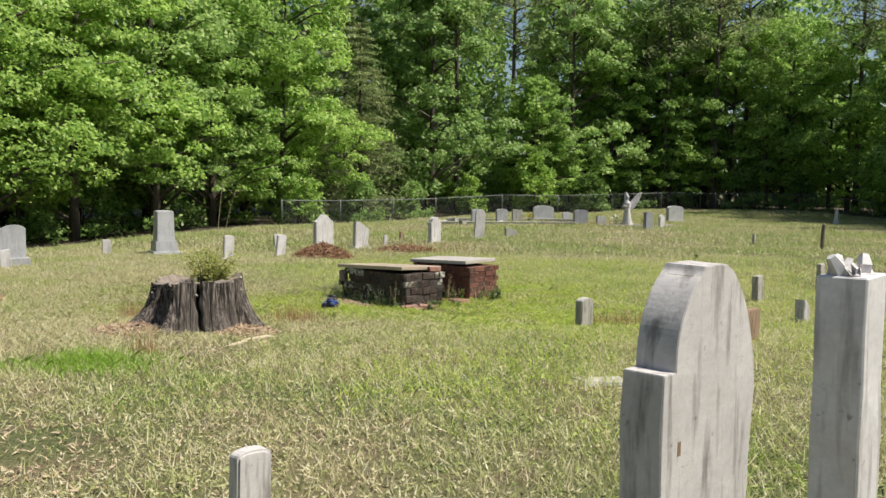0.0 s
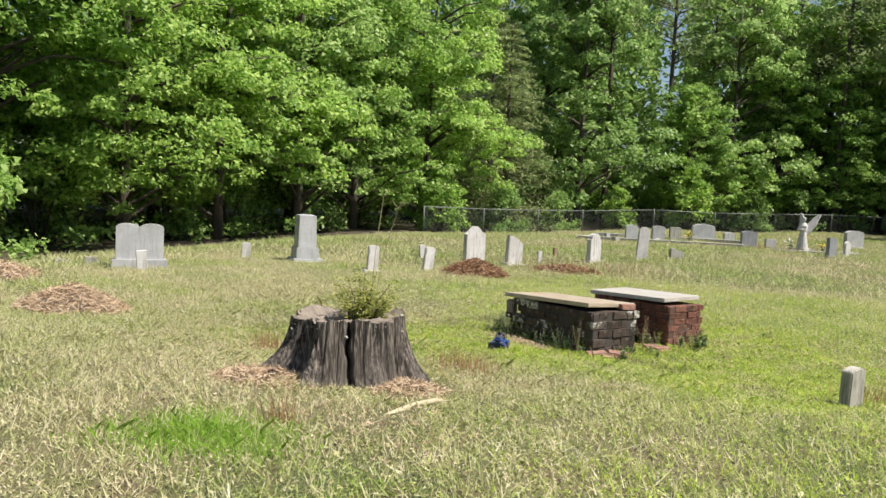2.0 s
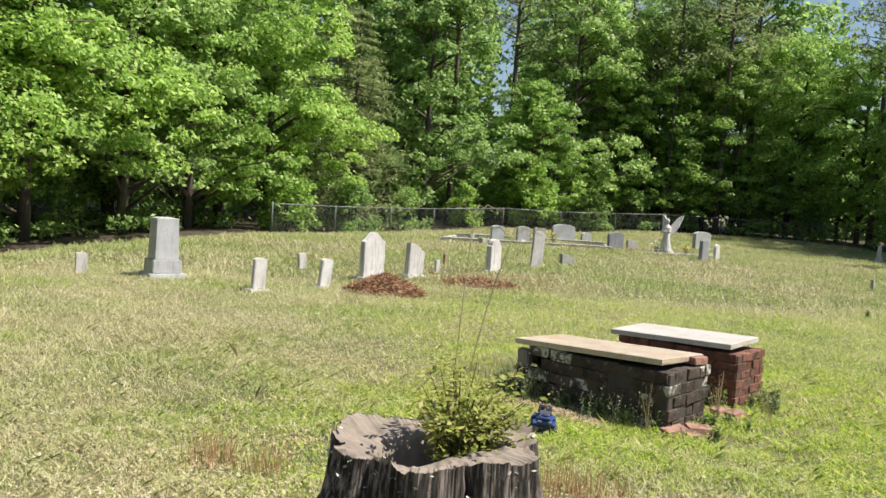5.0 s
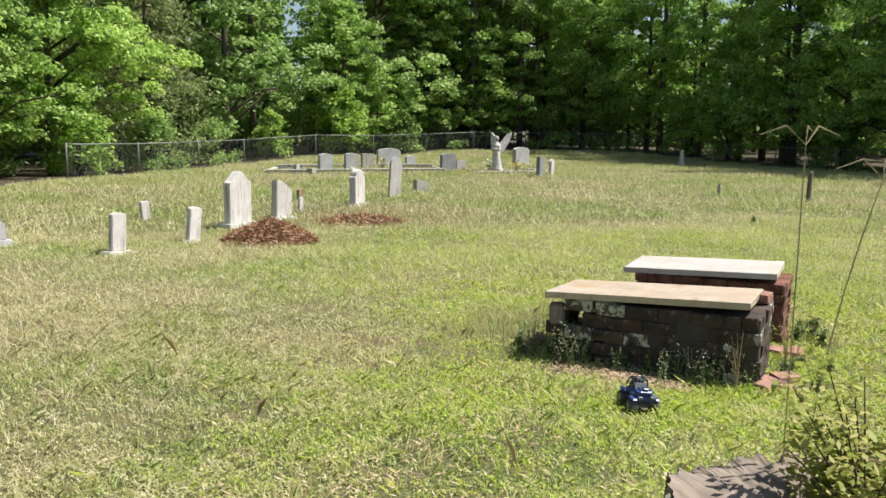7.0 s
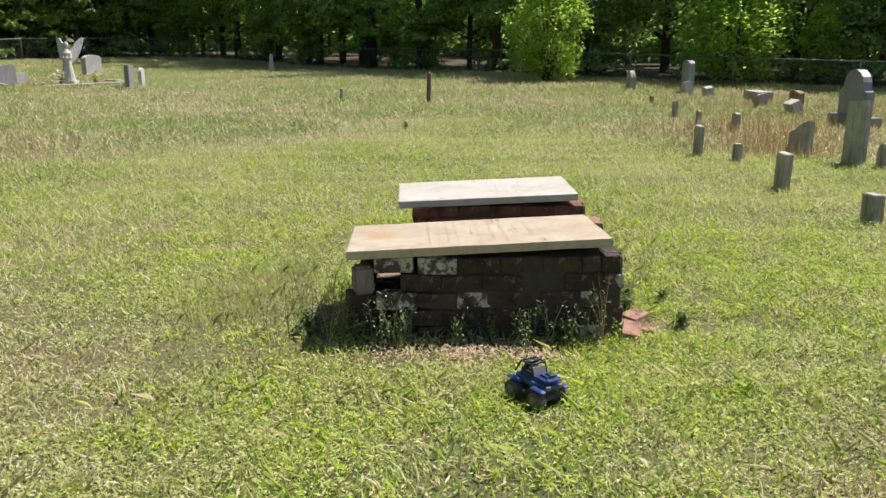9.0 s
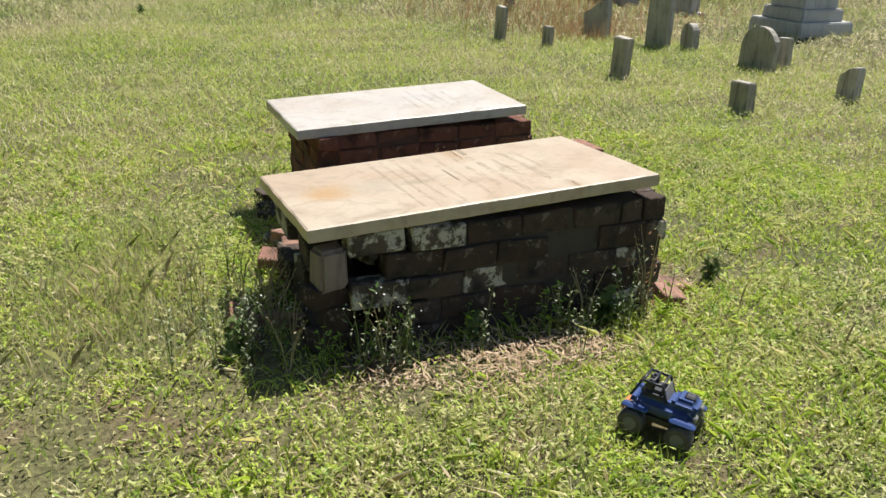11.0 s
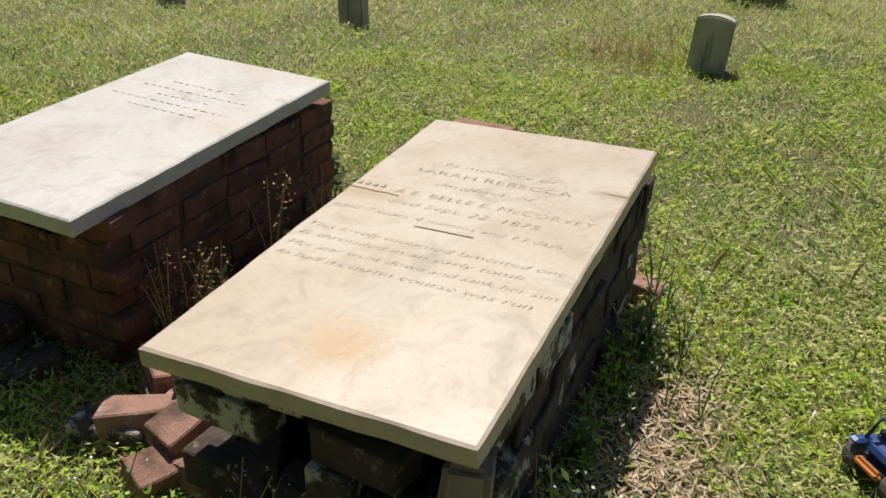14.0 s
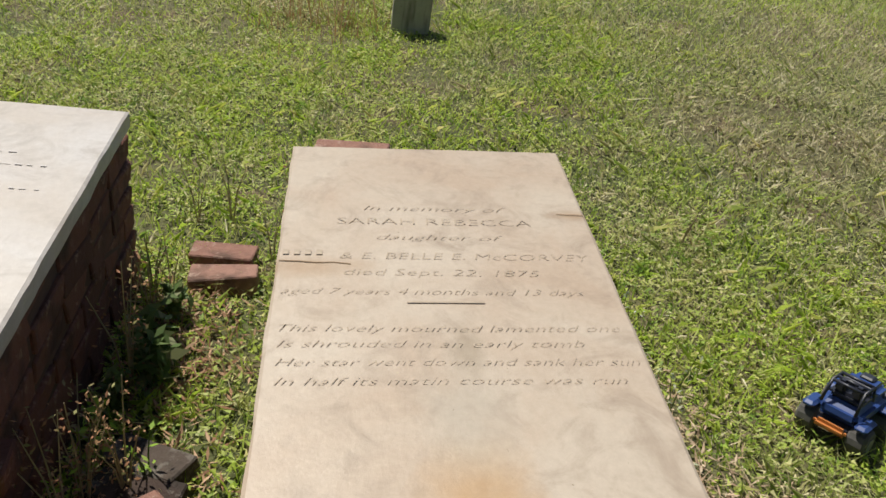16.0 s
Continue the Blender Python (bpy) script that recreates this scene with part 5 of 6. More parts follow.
    moss = np.array([verts[(lev - 1) * n + int(i)] for i in q.integers(0, n, 160)]) * (1.0, 1.0, 0.985) * np.column_stack([np.ones(160), np.ones(160), q.uniform(0.75, 1.0, 160)]) + q.normal(0, 0.012, (160, 3))
    tagged(part("lichen", polys("lichen", leaf_cards(moss, 0.014, 0.5, 0.8, q), lichen_mat), parent=ob), kind="stuff")
    part("cut_top", mesh_of("cut_top", tv, tf, stump_top_mat), parent=ob, label="rotten hollow top")


stump()


def stump_shrub():
    q = np.random.default_rng(8)
    ob = thing("holly_sprout", "bushy holly sprout growing out of the stump", "shrub", pose(-1.88, 7.66, gz(-1.88, 7.66) + 0.36))
    stems, pts = [], []
    for i in range(34):
        a, l = q.uniform(0, 6.28), q.uniform(0.2, 0.44)
        t = q.uniform(0.1, 1.05)
        tip = (l * math.sin(t) * math.cos(a) + 0.05, l * math.sin(t) * math.sin(a), 0.12 + l * math.cos(t))
        stems.append(tube([(0.1 * math.cos(a), 0.1 * math.sin(a), 0), (tip[0] * 0.5, tip[1] * 0.5, tip[2] * 0.65), tip], [0.006, 0.004, 0.002], 4))
        for f in np.linspace(0.2, 1.05, 85):
            pts.append(np.array(tip) * (f ** 0.8, f ** 0.8, f) + q.normal(0, 0.035, 3))
    tagged(part("stem", mesh_of("stem", *joined(stems), bark), parent=ob), kind="stuff")
    part("leaves", polys("leaves", leaf_cards(np.array(pts), 0.019, 0.8, 0.5, q), leaf_holly), parent=ob)
    for dx, dy, h, bx, by in ((0.0, 0.0, 1.3, 0.06, 0.08), (0.04, -0.04, 1.20, 0.2, -0.02)):
        st = thing("grass_stalk", "tall thin seeding grass stalk by the stump", "weed", pose(-1.91 + dx, 7.99 + dy, gz(-1.91, 7.99) + 0.28), "tall stalks at the stump")
        line = [(bx * k ** 2, by * k ** 2, h * k) for k in np.linspace(0, 1, 8)]
        tb = [tube(line, [0.0032] * 7 + [0.0018], 4)]
        part("stem", mesh_of("stem", *joined(tb), stalk_mat), parent=st)
        heads = []
        for s in (-1, 1, 0.3):
            heads.append(tube([line[-1], (bx + 0.06 * s, by + 0.02, h + 0.06), (bx + 0.15 * s, by + 0.03, h + 0.05 - 0.02 * abs(s))], [0.0015, 0.0038, 0.0015], 4))
        part("seed_head", mesh_of("seed_head", *joined(heads), stalk_mat), parent=st)


stump_shrub()


# ---------- heaps ----------
def heap(name, label, x, y, rx, ry, h, count, length, mats, seed, core):
    q = np.random.default_rng(seed)
    ob = thing(name, label, "heap", pose(x, y, gz(x, y)))
    n = 36
    verts, faces = [], []
    for j in range(9):
        k = j / 8
        for i in range(n):
            a = 2 * math.pi * i / n
            w = 1 + 0.15 * math.sin(3 * a + seed) + 0.08 * math.sin(7 * a)
            verts.append((rx * (1 - k) * math.cos(a) * w, ry * (1 - k) * math.sin(a) * w, -0.02 + 0.88 * h * math.sin(k * math.pi / 2) ** 1.2 * (1 + 0.1 * math.sin(5 * a))))
    for j in range(8):
        for i in range(n):
            p = (i + 1) % n
            faces.append((j * n + i, j * n + p, (j + 1) * n + p, (j + 1) * n + i))
    part("heap_core", mesh_of("heap_core", verts, faces, core, True), parent=ob)
    a, rr = q.uniform(0, 6.28, count), np.sqrt(q.uniform(0, 1, count))
    c = np.stack([rx * 1.15 * rr * np.cos(a), ry * 1.15 * rr * np.sin(a), h * np.clip(1 - rr, 0, 1) ** 0.75 * 0.98 + 0.015], 1)
    d = q.normal(size=(count, 3))
    d[:, 2] *= 0.45
    d /= np.linalg.norm(d, axis=1, keepdims=True)
    side = np.cross(d, q.normal(size=(count, 3)))
    side /= np.linalg.norm(side, axis=1, keepdims=True)
    l = (length * q.uniform(0.5, 1.2, count))[:, None]
    w = l * 0.12
    part("litter", polys("litter", np.stack([c - d * l, c - side * w, c + d * l, c + side * w], 1), mats), parent=ob)


heap("mulch_heap", "heap of brown pine straw before the headstones", -2.9, 18.4, 0.62, 0.5, 0.36, 2600, 0.1, mulch_mat, 2, soil)
heap("mulch_heap", "low scatter of brown pine straw in the grass", -1.15, 20.7, 0.75, 0.5, 0.16, 1200, 0.1, mulch_mat, 5, soil)
heap("rotted_stump", "pinkish crumbling rotted stump heap", -6.85, 10.6, 0.7, 0.5, 0.36, 2400, 0.08, straw_mat, 7, stump_top_mat)
heap("rotted_stump", "low pinkish heap of rotted wood", -10.0, 13.1, 0.6, 0.45, 0.28, 1200, 0.09, straw_mat, 9, stump_top_mat)
heap("straw_litter", "dry straw litter at the foot of the stump", -2.45, 7.15, 0.45, 0.34, 0.09, 1200, 0.06, straw_mat, 11, soil)
heap("straw_litter", "dry straw litter beside the stump", -1.4, 7.3, 0.34, 0.28, 0.09, 900, 0.06, straw_mat, 13, soil)


# ---------- toy ----------
def strewn(name, label, pts, spread, count, seed, mat, size=0.03):
    q = np.random.default_rng(seed)
    c = np.concatenate([np.array(p) + q.normal(0, spread, (count, 2)) for p in pts])
    z = ground_z(c[:, 0], c[:, 1]) + q.uniform(0.01, 0.035, len(c))
    tagged(new(name, polys(name, leaf_cards(np.column_stack([c, z]), size, 0.7, 0.16, q), mat)), label, "litter", kind="stuff")


strewn("dry_straw", "dry straw and dead leaves beside the tomb", [(-0.94, 10.98), (-0.7, 10.86), (-1.01, 11.16), (-1.2, 11.34), (-0.6, 10.8), (-0.84, 11.05)], 0.12, 300, 3, straw_mat, 0.02)
strewn("dry_straw", "dry straw and crumbled brick at the tomb's end", [(0.0, 10.52), (0.15, 10.68), (0.3, 10.85)], 0.09, 180, 4, straw_mat, 0.018)
strewn("dry_straw", "dry straw trodden into the meadow", [(-1.33, 3.36), (-1.9, 3.7), (-1.25, 6.3), (-1.0, 2.9), (-0.6, 4.6), (-1.3, 5.9), (-3.0, 9.6), (-3.3, 8.9), (-2.4, 10.2), (0.2, 4.0)], 0.4, 260, 6, straw_mat, 0.028)
strewn("dead_leaves", "dark dead leaves between the tombs", [(0.3, 11.75), (0.0, 12.05), (0.55, 11.55), (-0.3, 12.3)], 0.12, 380, 5, mulch_mat, 0.024)


def fallen_stick():
    v, f = tube([(-0.3, -0.68, -0.02), (-0.2, -0.4, 0.0), (-0.12, -0.2, 0.012), (0.0, 0.0, 0.015), (0.1, 0.08, 0.0)], [0.022, 0.026, 0.024, 0.02, 0.008], 7)
    tagged(part("fallen_branch", mesh_of("fallen_branch", v, f, pale_wood, True), at=pose(-1.05, 6.98, gz(-1.05, 6.98) + 0.02)), "pale barkless branch lying in the grass", "branch")


fallen_stick()


def toy_truck():
    blue = plain("blue_plastic", (0.028, 0.06, 0.2), 0.32, vary=0.3)
    dark = plain("black_plastic", (0.025, 0.027, 0.04), 0.4)
    grey = plain("grey_plastic", (0.16, 0.16, 0.18), 0.4)
    orange = plain("orange_plastic", (0.5, 0.18, 0.05), 0.4)
    tyre = plain("dusty_tyre", (0.09, 0.085, 0.08), 0.8, vary=0.5, scale=40)
    ob = thing("toy_truck", "blue and black plastic toy truck with an orange bumper", "toy", pose(-1.1, 10.42, gz(-1.1, 10.42) + 0.005, 4, -4, 84) @ Matrix.Diagonal((0.92, 0.92, 0.92, 1)))
    part("chassis", box_bm(0.25, 0.12, 0.035, 0.05, 0.01, 0.95, 2), dark, ob)
    part("body", box_bm(0.24, 0.15, 0.06, 0.085, 0.022, 0.88, 3), blue, ob)
    part("cabin", box_bm(0.1, 0.115, 0.03, 0.14, 0.012, 0.85, 2), dark, ob).location.x = 0.04
    for y in (-1, 1):
        part("seat", box_bm(0.035, 0.035, 0.04, 0.16, 0.008, 0.85, 2), dark, ob).location = (0.06, 0.026 * y, 0)
        v, f = tube([(-0.012, 0.052 * y, 0.14), (0.012, 0.05 * y, 0.195), (0.085, 0.05 * y, 0.198), (0.115, 0.054 * y, 0.13)], [0.0055] * 4, 6)
        part("roll_bar", mesh_of("roll_bar", v, f, dark, True), parent=ob)
    for x in (0.016, 0.05, 0.084):
        v, f = tube([(x, -0.05, 0.197), (x, 0.05, 0.197)], [0.0055] * 2, 6)
        part("cross_bar", mesh_of("cross_bar", v, f, dark, True), parent=ob)
    part("windshield", box_bm(0.004, 0.09, 0.045, 0, 0.001), grey, ob).matrix_basis = pose(-0.012, 0, 0.142, 0, 22, 0)
    part("hood", box_bm(0.1, 0.125, 0.035, 0.135, 0.016, 0.82, 3), blue, ob).location.x = -0.07
    part("bumper", box_bm(0.03, 0.11, 0.026, 0.055, 0.01, 0.9, 2), orange, ob).location.x = 0.128
    part("hood_scoop", box_bm(0.045, 0.05, 0.012, 0.168, 0.005, 0.8), dark, ob).location.x = -0.08
    for y in (-1, 1):
        hl = part("headlight", box_bm(0.014, 0.035, 0.025, 0.105, 0.005), grey, ob)
        hl.location = (-0.118, 0.045 * y, 0)
    for x in (-0.085, 0.085):
        for y in (-1, 1):
            v, f = tube([(0, -0.03, 0), (0, -0.022, 0), (0, 0.022, 0), (0, 0.03, 0)], [0.04, 0.047, 0.047, 0.04], 16)
            wheel = part("wheel", mesh_of("wheel", v, f, tyre), parent=ob, at=pose(x, 0.08 * y, 0.048))
            v, f = tube([(0, -0.032, 0), (0, 0.032, 0)], [0.024, 0.024], 10)
            part("rim", mesh_of("rim", v, f, grey), parent=wheel)
            fd = part("fender", box_bm(0.1, 0.045, 0.016, 0.097, 0.008, 0.8), blue, ob)
            fd.location = (x, 0.082 * y, 0)


toy_truck()


# ---------- weeds ----------
def weed(name, label, height, leaves, flowers, seed, mat=weed_mat, leaf=0.018, shoots=5):
    q = np.random.default_rng(seed)
    ob = thing(name, label, "weed", Matrix())
    stems, pts, tips = [], [], []
    for i in range(shoots):
        a, l = q.uniform(0, 6.28), height * q.uniform(0.6, 1.0)
        t = q.uniform(0.02, 0.4)
        tip = np.array((l * math.sin(t) * math.cos(a), l * math.sin(t) * math.sin(a), l * math.cos(t)))
        stems.append(tube([(0, 0, -0.02), tuple(tip * (0.35, 0.35, 0.55)), tuple(tip)], [0.003, 0.0025, 0.0012], 4))
        for f in np.linspace(0.08, 1.0, leaves):
            pts.append(tip * (f ** 1.3, f ** 1.3, f) + q.normal(0, 0.012 + 0.012 * (1 - f), 3))
        tips.append(tip)
    tagged(part("stem", mesh_of("stem", *joined(stems), stalk_mat if flowers < 0 else weed_mat), parent=ob), kind="stuff")
    tagged(part("foliage", polys("foliage", leaf_cards(np.array(pts), leaf, 0.3, 0.4, q), mat), parent=ob), kind="stuff")
    if flowers > 0:
        fp = np.concatenate([t + q.normal(0, 0.02, (flowers, 3)) for t in tips])
        tagged(part("bloom", polys("bloom", leaf_cards(fp, 0.005, 0.8, 0.9, q), petal_mat), parent=ob), kind="stuff")
    return ob


W_ = [weed("leafy_weed", "leafy green weed growing against the tomb", 0.2, 9, 0, 1, tuft_mat, 0.014, 3), weed("flowering_weed", "tall thin weed with tiny white flowers at the tomb", 0.3, 6, 3, 2, weed_mat, 0.012, 3),
      weed("seeding_weed", "dry brown seeding weed at the tomb", 0.38, 20, -1, 3, stalk_mat, 0.008, 3), weed("low_weed", "low broad-leaved weed in the grass", 0.17, 16, 0, 4, weed_mat, 0.03)]
# pale colour puts sunlight into these weeds, along with their light seed heads
pale_weed = leafy("sunlit_weed_leaf", [(0.0, (0.34, 0.4, 0.24)), (0.6, (0.5, 0.54, 0.36)), (1.0, (0.62, 0.63, 0.48))], 0.4, None, 0.6, False)
W_.append(weed("sunlit_weed", "tall weed in seed before the tomb, coloured pale as if sunlit", 0.34, 18, 0, 14, pale_weed, 0.011, 2))
W_.append(weed("dock_stalk", "tall reddish dock stalk in seed beside the tomb", 0.46, 34, -1, 9, sorrel_mat, 0.008))
q = random.Random(31)


def local(F, x, y):
    p = F @ Vector((x, y, 0))
    return p.x, p.y


spots = []
for i in range(13):
    spots.append((local(F1, q.uniform(-0.75, 0.8), -0.42 - abs(q.gauss(0, 0.07))), q.choice((0, 0, 1, 2, 3)), 1.0))
for i in range(12):
    spots.append((local(F1, -0.76 - abs(q.gauss(0, 0.12)), q.uniform(-0.4, 0.4)), q.choice((0, 1, 2, 3)), 1.0))
for i in range(14):
    spots.append((local(F2, q.uniform(-0.5, 0.65), -0.36 - abs(q.gauss(0, 0.06))), q.choice((0, 2, 2, 3)), 1.0))
for i in range(10):
    spots.append((local(F2, 0.8 + abs(q.gauss(0, 0.1)), q.uniform(-0.3, 0.3)), q.choice((0, 2, 3)), 1.0))
for i in range(8):
    spots.append((local(F1, 0.95 + abs(q.gauss(0, 0.15)), q.uniform(-0.3, 0.5)), q.choice((2, 3, 3)), 0.8))
for x, y, k, s in ((-1.05, 12.45, 2, 1.0), (-1.1, 12.3, 2, 0.9), (-0.95, 12.5, 2, 1.0), (0.95, 11.1, 2, 1.15), (1.02, 11.2, 2, 1.0), (6.0, 19.25, 3, 1.3)):
    spots.append(((x, y), k, s))
for x, y in ((-0.33, -0.42), (-0.28, -0.5), (-0.4, -0.4), (0.1, -0.42), (0.45, -0.4)):
    spots.append((local(F2, x, y), 5, 1.0))
for x, y in ((-0.8, -0.1), (-0.9, 0.2), (-0.85, -0.45), (-0.5, -0.5), (0.95, 0.35)):
    spots.append((local(F1, x, y), 5 if x > 0 else 2, 0.95))
for i in range(15):
    spots.append((local(F1, q.uniform(-0.85, 0.75), -0.52 - abs(q.gauss(0, 0.11))), q.choice((1, 4, 4)), 0.85))
for i in range(16):
    spots.append((local(F1, -0.92 - abs(q.gauss(0, 0.1)), q.uniform(-0.5, 0.1)), 4, 0.8))
for (x, y), k, s in spots:
    tagged(copy_thing(W_[k], pose(x, y, gz(x, y), 0, 0, q.uniform(0, 360)) @ Matrix.Diagonal((s * q.uniform(0.7, 1.15),) * 3 + (1,))), group="weeds round the tombs")
for i, o in enumerate(W_):
    x, y = local(F1, 0.2 + 0.1 * i, -0.47)
    o.matrix_basis = pose(x, y, gz(x, y), 0, 0, 50 * i)
    tagged(o, group="weeds round the tombs")


def grave_flowers(x, y, mat, seed, label):
    q = np.random.default_rng(seed)
    ob = thing("grave_flowers", label, "flowers", pose(x, y, gz(x, y)), "grave flowers")
    v, f = tube([(0, 0, 0), (0, 0, 0.16), (0, 0, 0.2)], [0.05, 0.07, 0.08], 9)
    part("vase", mesh_of("vase", v, f, concrete), parent=ob)
    c = q.normal(0, 0.09, (60, 3)) + (0, 0, 0.33)
    tagged(part("foliage", polys("foliage", leaf_cards(c, 0.05, 0.3, 0.4, q), weed_mat), parent=ob), kind="stuff")
    tagged(part("bloom", polys("bloom", leaf_cards(c[:26] + q.normal(0, 0.03, (26, 3)), 0.05, 0.6, 0.9, q), mat), parent=ob), kind="stuff")


grave_flowers(2.75, 38.4, yellow_mat, 1, "yellow flowers in a vase before a headstone")
grave_flowers(6.5, 36.4, petal_mat, 2, "white flowers in a vase by the angel")
grave_flowers(7.8, 36.9, yellow_mat, 3, "faded yellow flowers in a vase by the angel")
q = random.Random(77)
for i in range(14):
    x, y = q.uniform(5.8, 9.2), q.uniform(34.9, 37.2)
    ob = part("edging_stone", box_bm(q.uniform(0.14, 0.3), q.uniform(0.1, 0.2), q.uniform(0.1, 0.18), -0.04, 0.03, 0.85, 2, 0.015), concrete, None, "", pose(x, y, gz(x, y), 0, 0, q.uniform(0, 180)))
    tagged(ob, "pale rough stone edging the angel's plot", "stone", "edging stones")


# ---------- grass ----------
def outside(x, y):
    """False under tombs, stump and bare soil."""
    ok = np.ones(len(x), bool)
    for F, x0, x1, y0, y1 in ((F1, -0.6, 0.84, -0.4, 0.38), (F2, -0.52, 0.73, -0.33, 0.32)):
        inv = F.inverted()
        lx = inv[0][0] * x + inv[0][1] * y + inv[0][3]
        ly = inv[1][0] * x + inv[1][1] * y + inv[1][3]
        ok &= ~((lx > x0) & (lx < x1) & (ly > y0) & (ly < y1))
    ok &= ((x + 1.98) ** 2 + (y - 7.62) ** 2) > 0.5 ** 2
    ok &= ((x + 1.1) ** 2 + (y - 10.42) ** 2) > 0.12 ** 2
    return ok


def blades(name, label, x, y, tall, wide, mat, seed, fine=False, lean=0.55):
    q = np.random.default_rng(seed)
    ok = outside(x, y)
    x, y = x[ok], y[ok]
    k = len(x)
    z = ground_z(x, y) - 0.006
    h = tall * q.uniform(0.45, 1.25, k) * (1 + 0.3 * wave(x, y, 0.9, 1.0) + 0.3 * wave(x, y, 7.0, 2.0))
    a, t = q.uniform(0, 2 * math.pi, k), q.uniform(0, 2 * math.pi, k)
    l = h * lean * q.uniform(0.2, 1.5, k)
    w = wide * q.uniform(0.6, 1.3, k)
    base = np.stack([x, y, z], 1)
    side = np.stack([np.cos(a) * w, np.sin(a) * w, np.zeros(k)], 1)
    tip = base + np.stack([np.cos(t) * l, np.sin(t) * l, h], 1)
    if fine:
        mid = base + np.stack([np.cos(t) * l * 0.28, np.sin(t) * l * 0.28, h * 0.6], 1)
        me = polys(name, np.stack([base - side, base + side, mid + side * 0.75, tip, mid - side * 0.75], 1), mat)
    else:
        me = polys(name, np.stack([base - side, base + side, tip], 1), mat)
    tagged(new(name, me), label, "grass", kind="stuff")


def leaflets(name, label, x, y, tall, size, mat, seed):
    q = np.random.default_rng(seed)
    ok = outside(x, y)
    x, y = x[ok], y[ok]
    z = ground_z(x, y) + tall * q.uniform(0.05, 1.0, len(x)) * (1 + 0.3 * wave(x, y, 0.9, 1.0) + 0.45 * wave(x, y, 7.0, 2.0))
    tagged(new(name, polys(name, leaf_cards(np.stack([x, y, z], 1), size, 1.0, 0.42, q, None, 3), mat)), label, "grass", kind="stuff")


BARE = ((-1.01, 11.2, 0.2), (-0.84, 11.02, 0.2), (-1.22, 11.37, 0.16), (-0.65, 10.82, 0.16), (-1.22, 6.43, 0.2), (-1.28, 6.1, 0.22), (-1.33, 3.36, 0.5), (-1.97, 3.71, 0.4), (0.2, 10.65, 0.14))


def zone(rect, x, y, q):
    """Whether points lie in a stretch of the plan with an uneven, feathered edge."""
    a, b_, c, d = rect
    return np.minimum(np.minimum(x - a, b_ - x), np.minimum(y - c, d - y)) + 0.8 * wave(x, y, 1.1, 3.0) + q.normal(0, 0.6, len(x)) > 0


def scatter(x0, x1, y0, y1, per, seed, hole=None, thin=0.3):
    q = np.random.default_rng(seed)
    k = int((x1 - x0 + 3) * (y1 - y0 + 3) * per)
    x, y = q.uniform(x0 - 1.5, x1 + 1.5, k), q.uniform(y0 - 1.5, y1 + 1.5, k)
    ok = q.uniform(0, 1, k) > thin * np.clip(0.45 + 0.7 * wave(x, y, 2.2, 0.5) + 0.6 * wave(x, y, 9.0, 1.5), 0, 1)
    ok &= zone((x0, x1, y0, y1), x, y, q)
    if hole:
        ok &= ~zone(hole, x, y, q)
    for bx, by, s in BARE:
        ok &= q.uniform(0, 1, k) > 0.8 * np.exp(-((x - bx) ** 2 + (y - by) ** 2) / s ** 2)
    return x[ok], y[ok]


NEAR = (-5.2, 2.8, 7.8, 13.8)
MID = (-9.5, 7.5, 1.5, 20.0)
LUSH = (-2.6, 11.0, 8.8, 19.0)
LUSH_SOUTH = (0.6, 11.0, 5.0, 10.0)
q = np.random.default_rng(70)
x, y = scatter(*NEAR, 3000, 1, None, 0.7)
m = (zone(LUSH, x, y, q) | zone(LUSH_SOUTH, x, y, q))
blades("meadow_grass", "short green meadow grass near the tombs", x[m], y[m], 0.058, 0.0034, lawn_mat, 2, True, 1.2)
blades("meadow_grass", "short meadow grass with much dry straw", x[~m], y[~m], 0.062, 0.0034, grass_mat, 13, True, 1.2)
x, y = scatter(*NEAR, 5200, 7, None, 0.85)
m = (zone(LUSH, x, y, q) | zone(LUSH_SOUTH, x, y, q))
leaflets("clover_leaves", "low clover and broad-leaved herbs among the grass", x[m], y[m], 0.045, 0.0115, lawn_mat, 8)
leaflets("clover_leaves", "low herbs among the dry grass", x[~m], y[~m], 0.045, 0.0115, grass_mat, 14)
x, y = scatter(*NEAR, 420, 71, None, 0.9)
blades("dead_blades", "bleached dead grass blades lying over the green", x, y, 0.035, 0.0035, bleached_mat, 72, True, 2.2)
x, y = scatter(*MID, 130, 73, NEAR, 0.9)
blades("dead_blades", "bleached dead blades in the meadow", x, y, 0.06, 0.007, bleached_mat, 74, False, 2.0)
x, y = scatter(*MID, 1250, 3, NEAR)
m = (zone(LUSH, x, y, q) | zone(LUSH_SOUTH, x, y, q)) & (q.uniform(0, 1, len(x)) < 0.6)
blades("meadow_grass", "green meadow grass beyond the tombs", x[m], y[m], 0.08, 0.005, lawn_mat, 16, False, 1.0)
blades("meadow_grass", "meadow grass, green and straw-coloured", x[~m], y[~m], 0.085, 0.005, grass_mat, 4, False, 1.0)
x, y = scatter(*MID, 950, 9, NEAR)
m = (zone(LUSH, x, y, q) | zone(LUSH_SOUTH, x, y, q)) & (q.uniform(0, 1, len(x)) < 0.6)
leaflets("clover_leaves", "low green herbs beyond the tombs", x[m], y[m], 0.055, 0.0155, lawn_mat, 17)
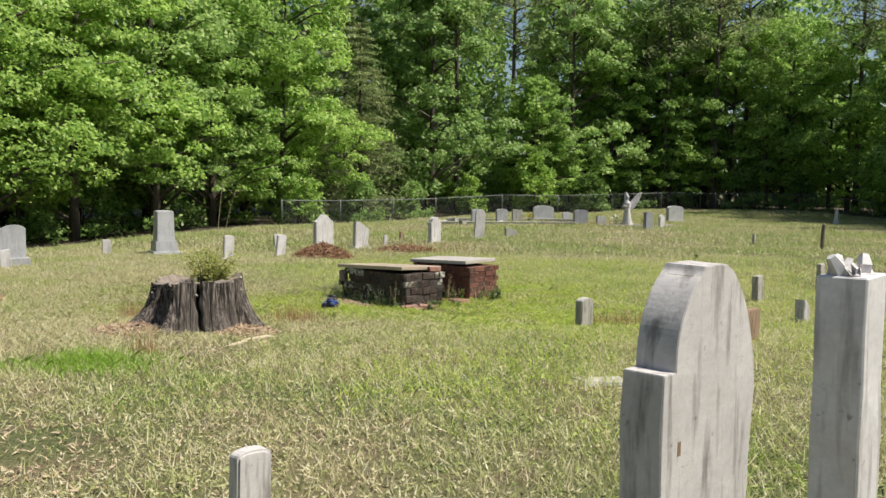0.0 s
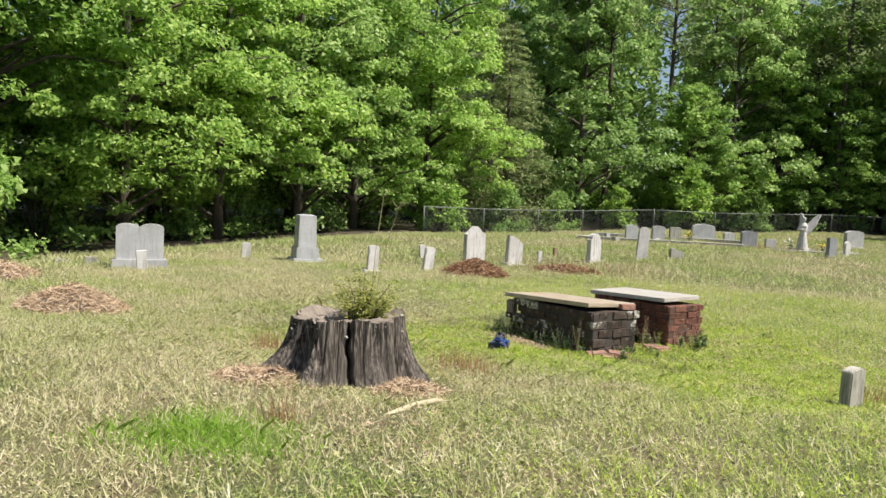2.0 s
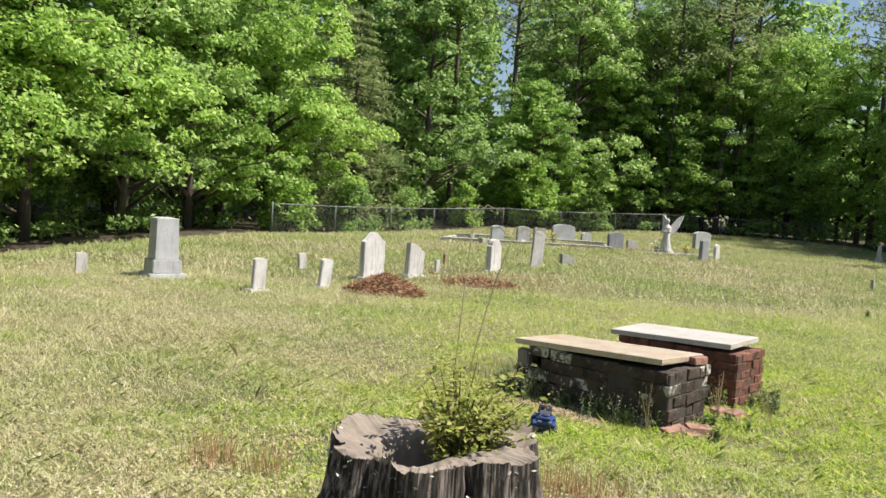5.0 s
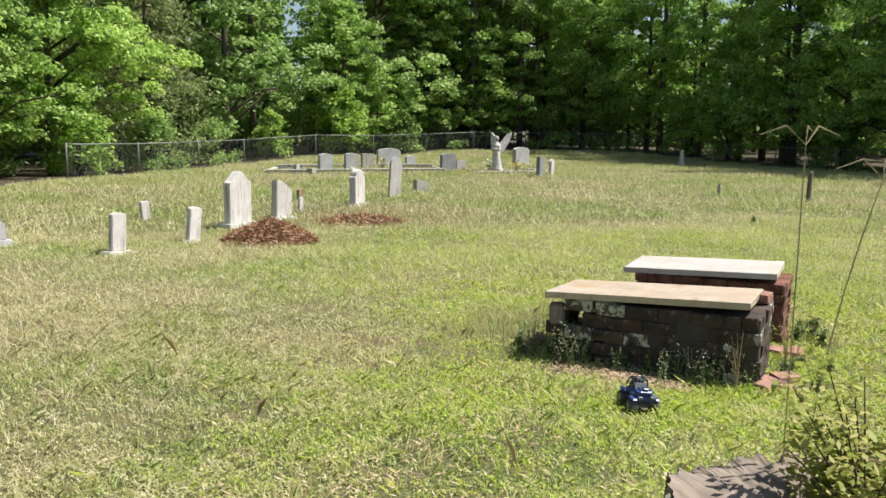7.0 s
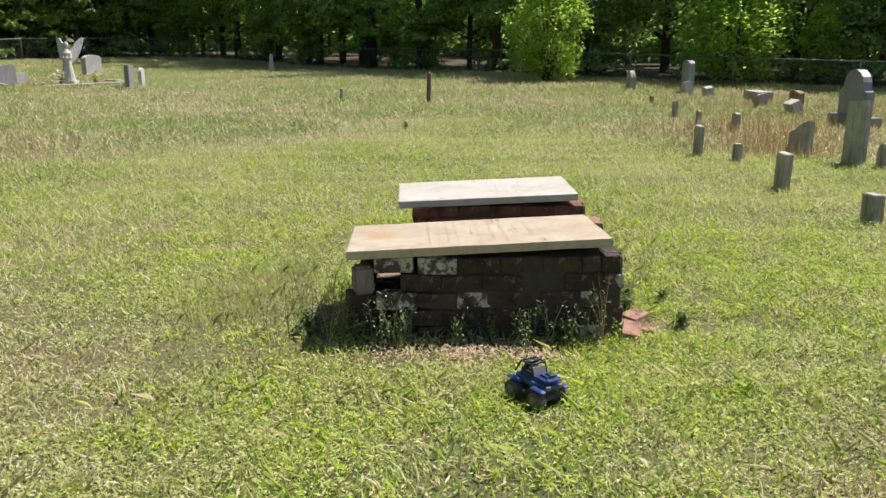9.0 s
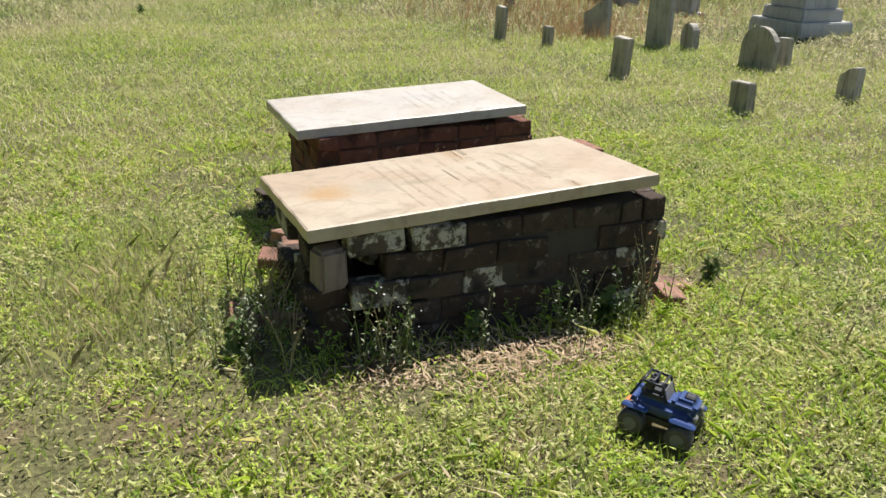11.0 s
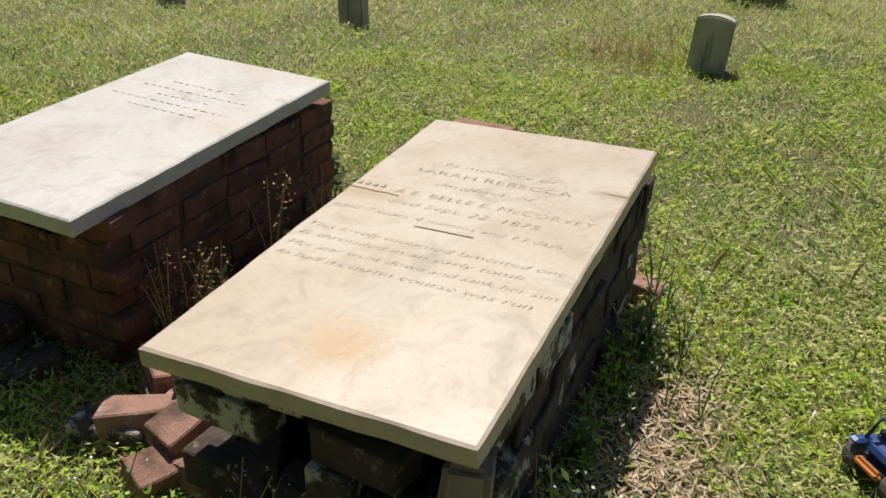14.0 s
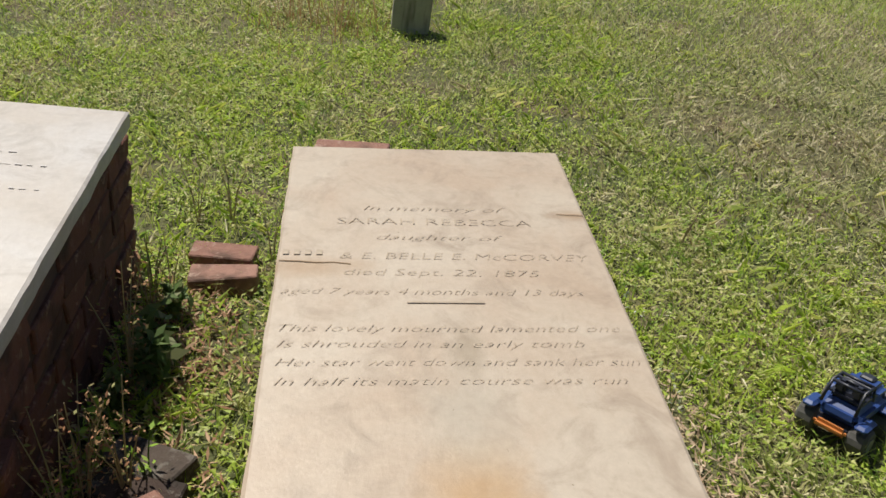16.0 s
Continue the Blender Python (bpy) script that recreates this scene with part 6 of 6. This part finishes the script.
leaflets("clover_leaves", "low herbs among the meadow grass", x[~m], y[~m], 0.055, 0.0155, grass_mat, 10)
x, y = scatter(-18, 26, -6.0, 58.0, 150, 5, MID)
keep = in_field(x, y)
blades("meadow_grass", "distant meadow grass, pale in the sun", x[keep], y[keep], 0.13, 0.016, far_grass_mat, 6, False, 0.8)
x, y = scatter(-18, 26, -6.0, 58.0, 120, 11, MID)
keep = in_field(x, y)
leaflets("clover_leaves", "distant herbs in the meadow", x[keep], y[keep], 0.08, 0.032, far_grass_mat, 12)
q = np.random.default_rng(15)
for cx, cy, s, k in ((2.72, 9.2, 0.22, 260), (-1.15, 8.65, 0.17, 260), (-3.35, 9.0, 0.1, 150), (-1.88, 6.0, 0.06, 80), (-1.0, 21.0, 1.2, 900), (9.7, 14.4, 1.1, 1500), (8.0, 13.4, 0.5, 500), (16.0, 13.8, 1.2, 1000), (-2.95, 8.84, 0.08, 90), (15.5, 17.5, 1.8, 1400), (13.0, 14.0, 1.5, 1250), (19.0, 22.5, 2.0, 1200), (6.0, 36.5, 1.5, 800)):
    blades("sorrel_patch", "patch of reddish sorrel stalks in the grass", cx + q.normal(0, s, k), cy + q.normal(0, s, k), 0.26, 0.003 if cx < 5 else 0.0055, sorrel_mat, 20 + k, False, 0.25)
x, y = scatter(-7, 6, 2.5, 14, 9, 33)
blades("seeding_grass", "taller thin seeding grass stalks", x, y, 0.16, 0.0009, stalk_mat, 34, True, 0.5)
k = 1500
x = np.concatenate([-1.35 + q.normal(0, 0.22, k), -0.95 + q.normal(0, 0.25, k)])
y = np.concatenate([12.55 + q.normal(0, 0.2, k), 12.95 + q.normal(0, 0.2, k)])
blades("tall_grass", "taller pale uncut grass at the foot of the tombs", x, y, 0.12, 0.002, far_grass_mat, 51, True, 0.6)
x = -2.15 + q.normal(0, 0.3, 3000)
y = 5.5 + q.normal(0, 0.22, 3000)
blades("grass_tuft", "lush brighter green grass tuft before the stump", x, y, 0.085, 0.003, tuft_mat, 40, True, 1.0)
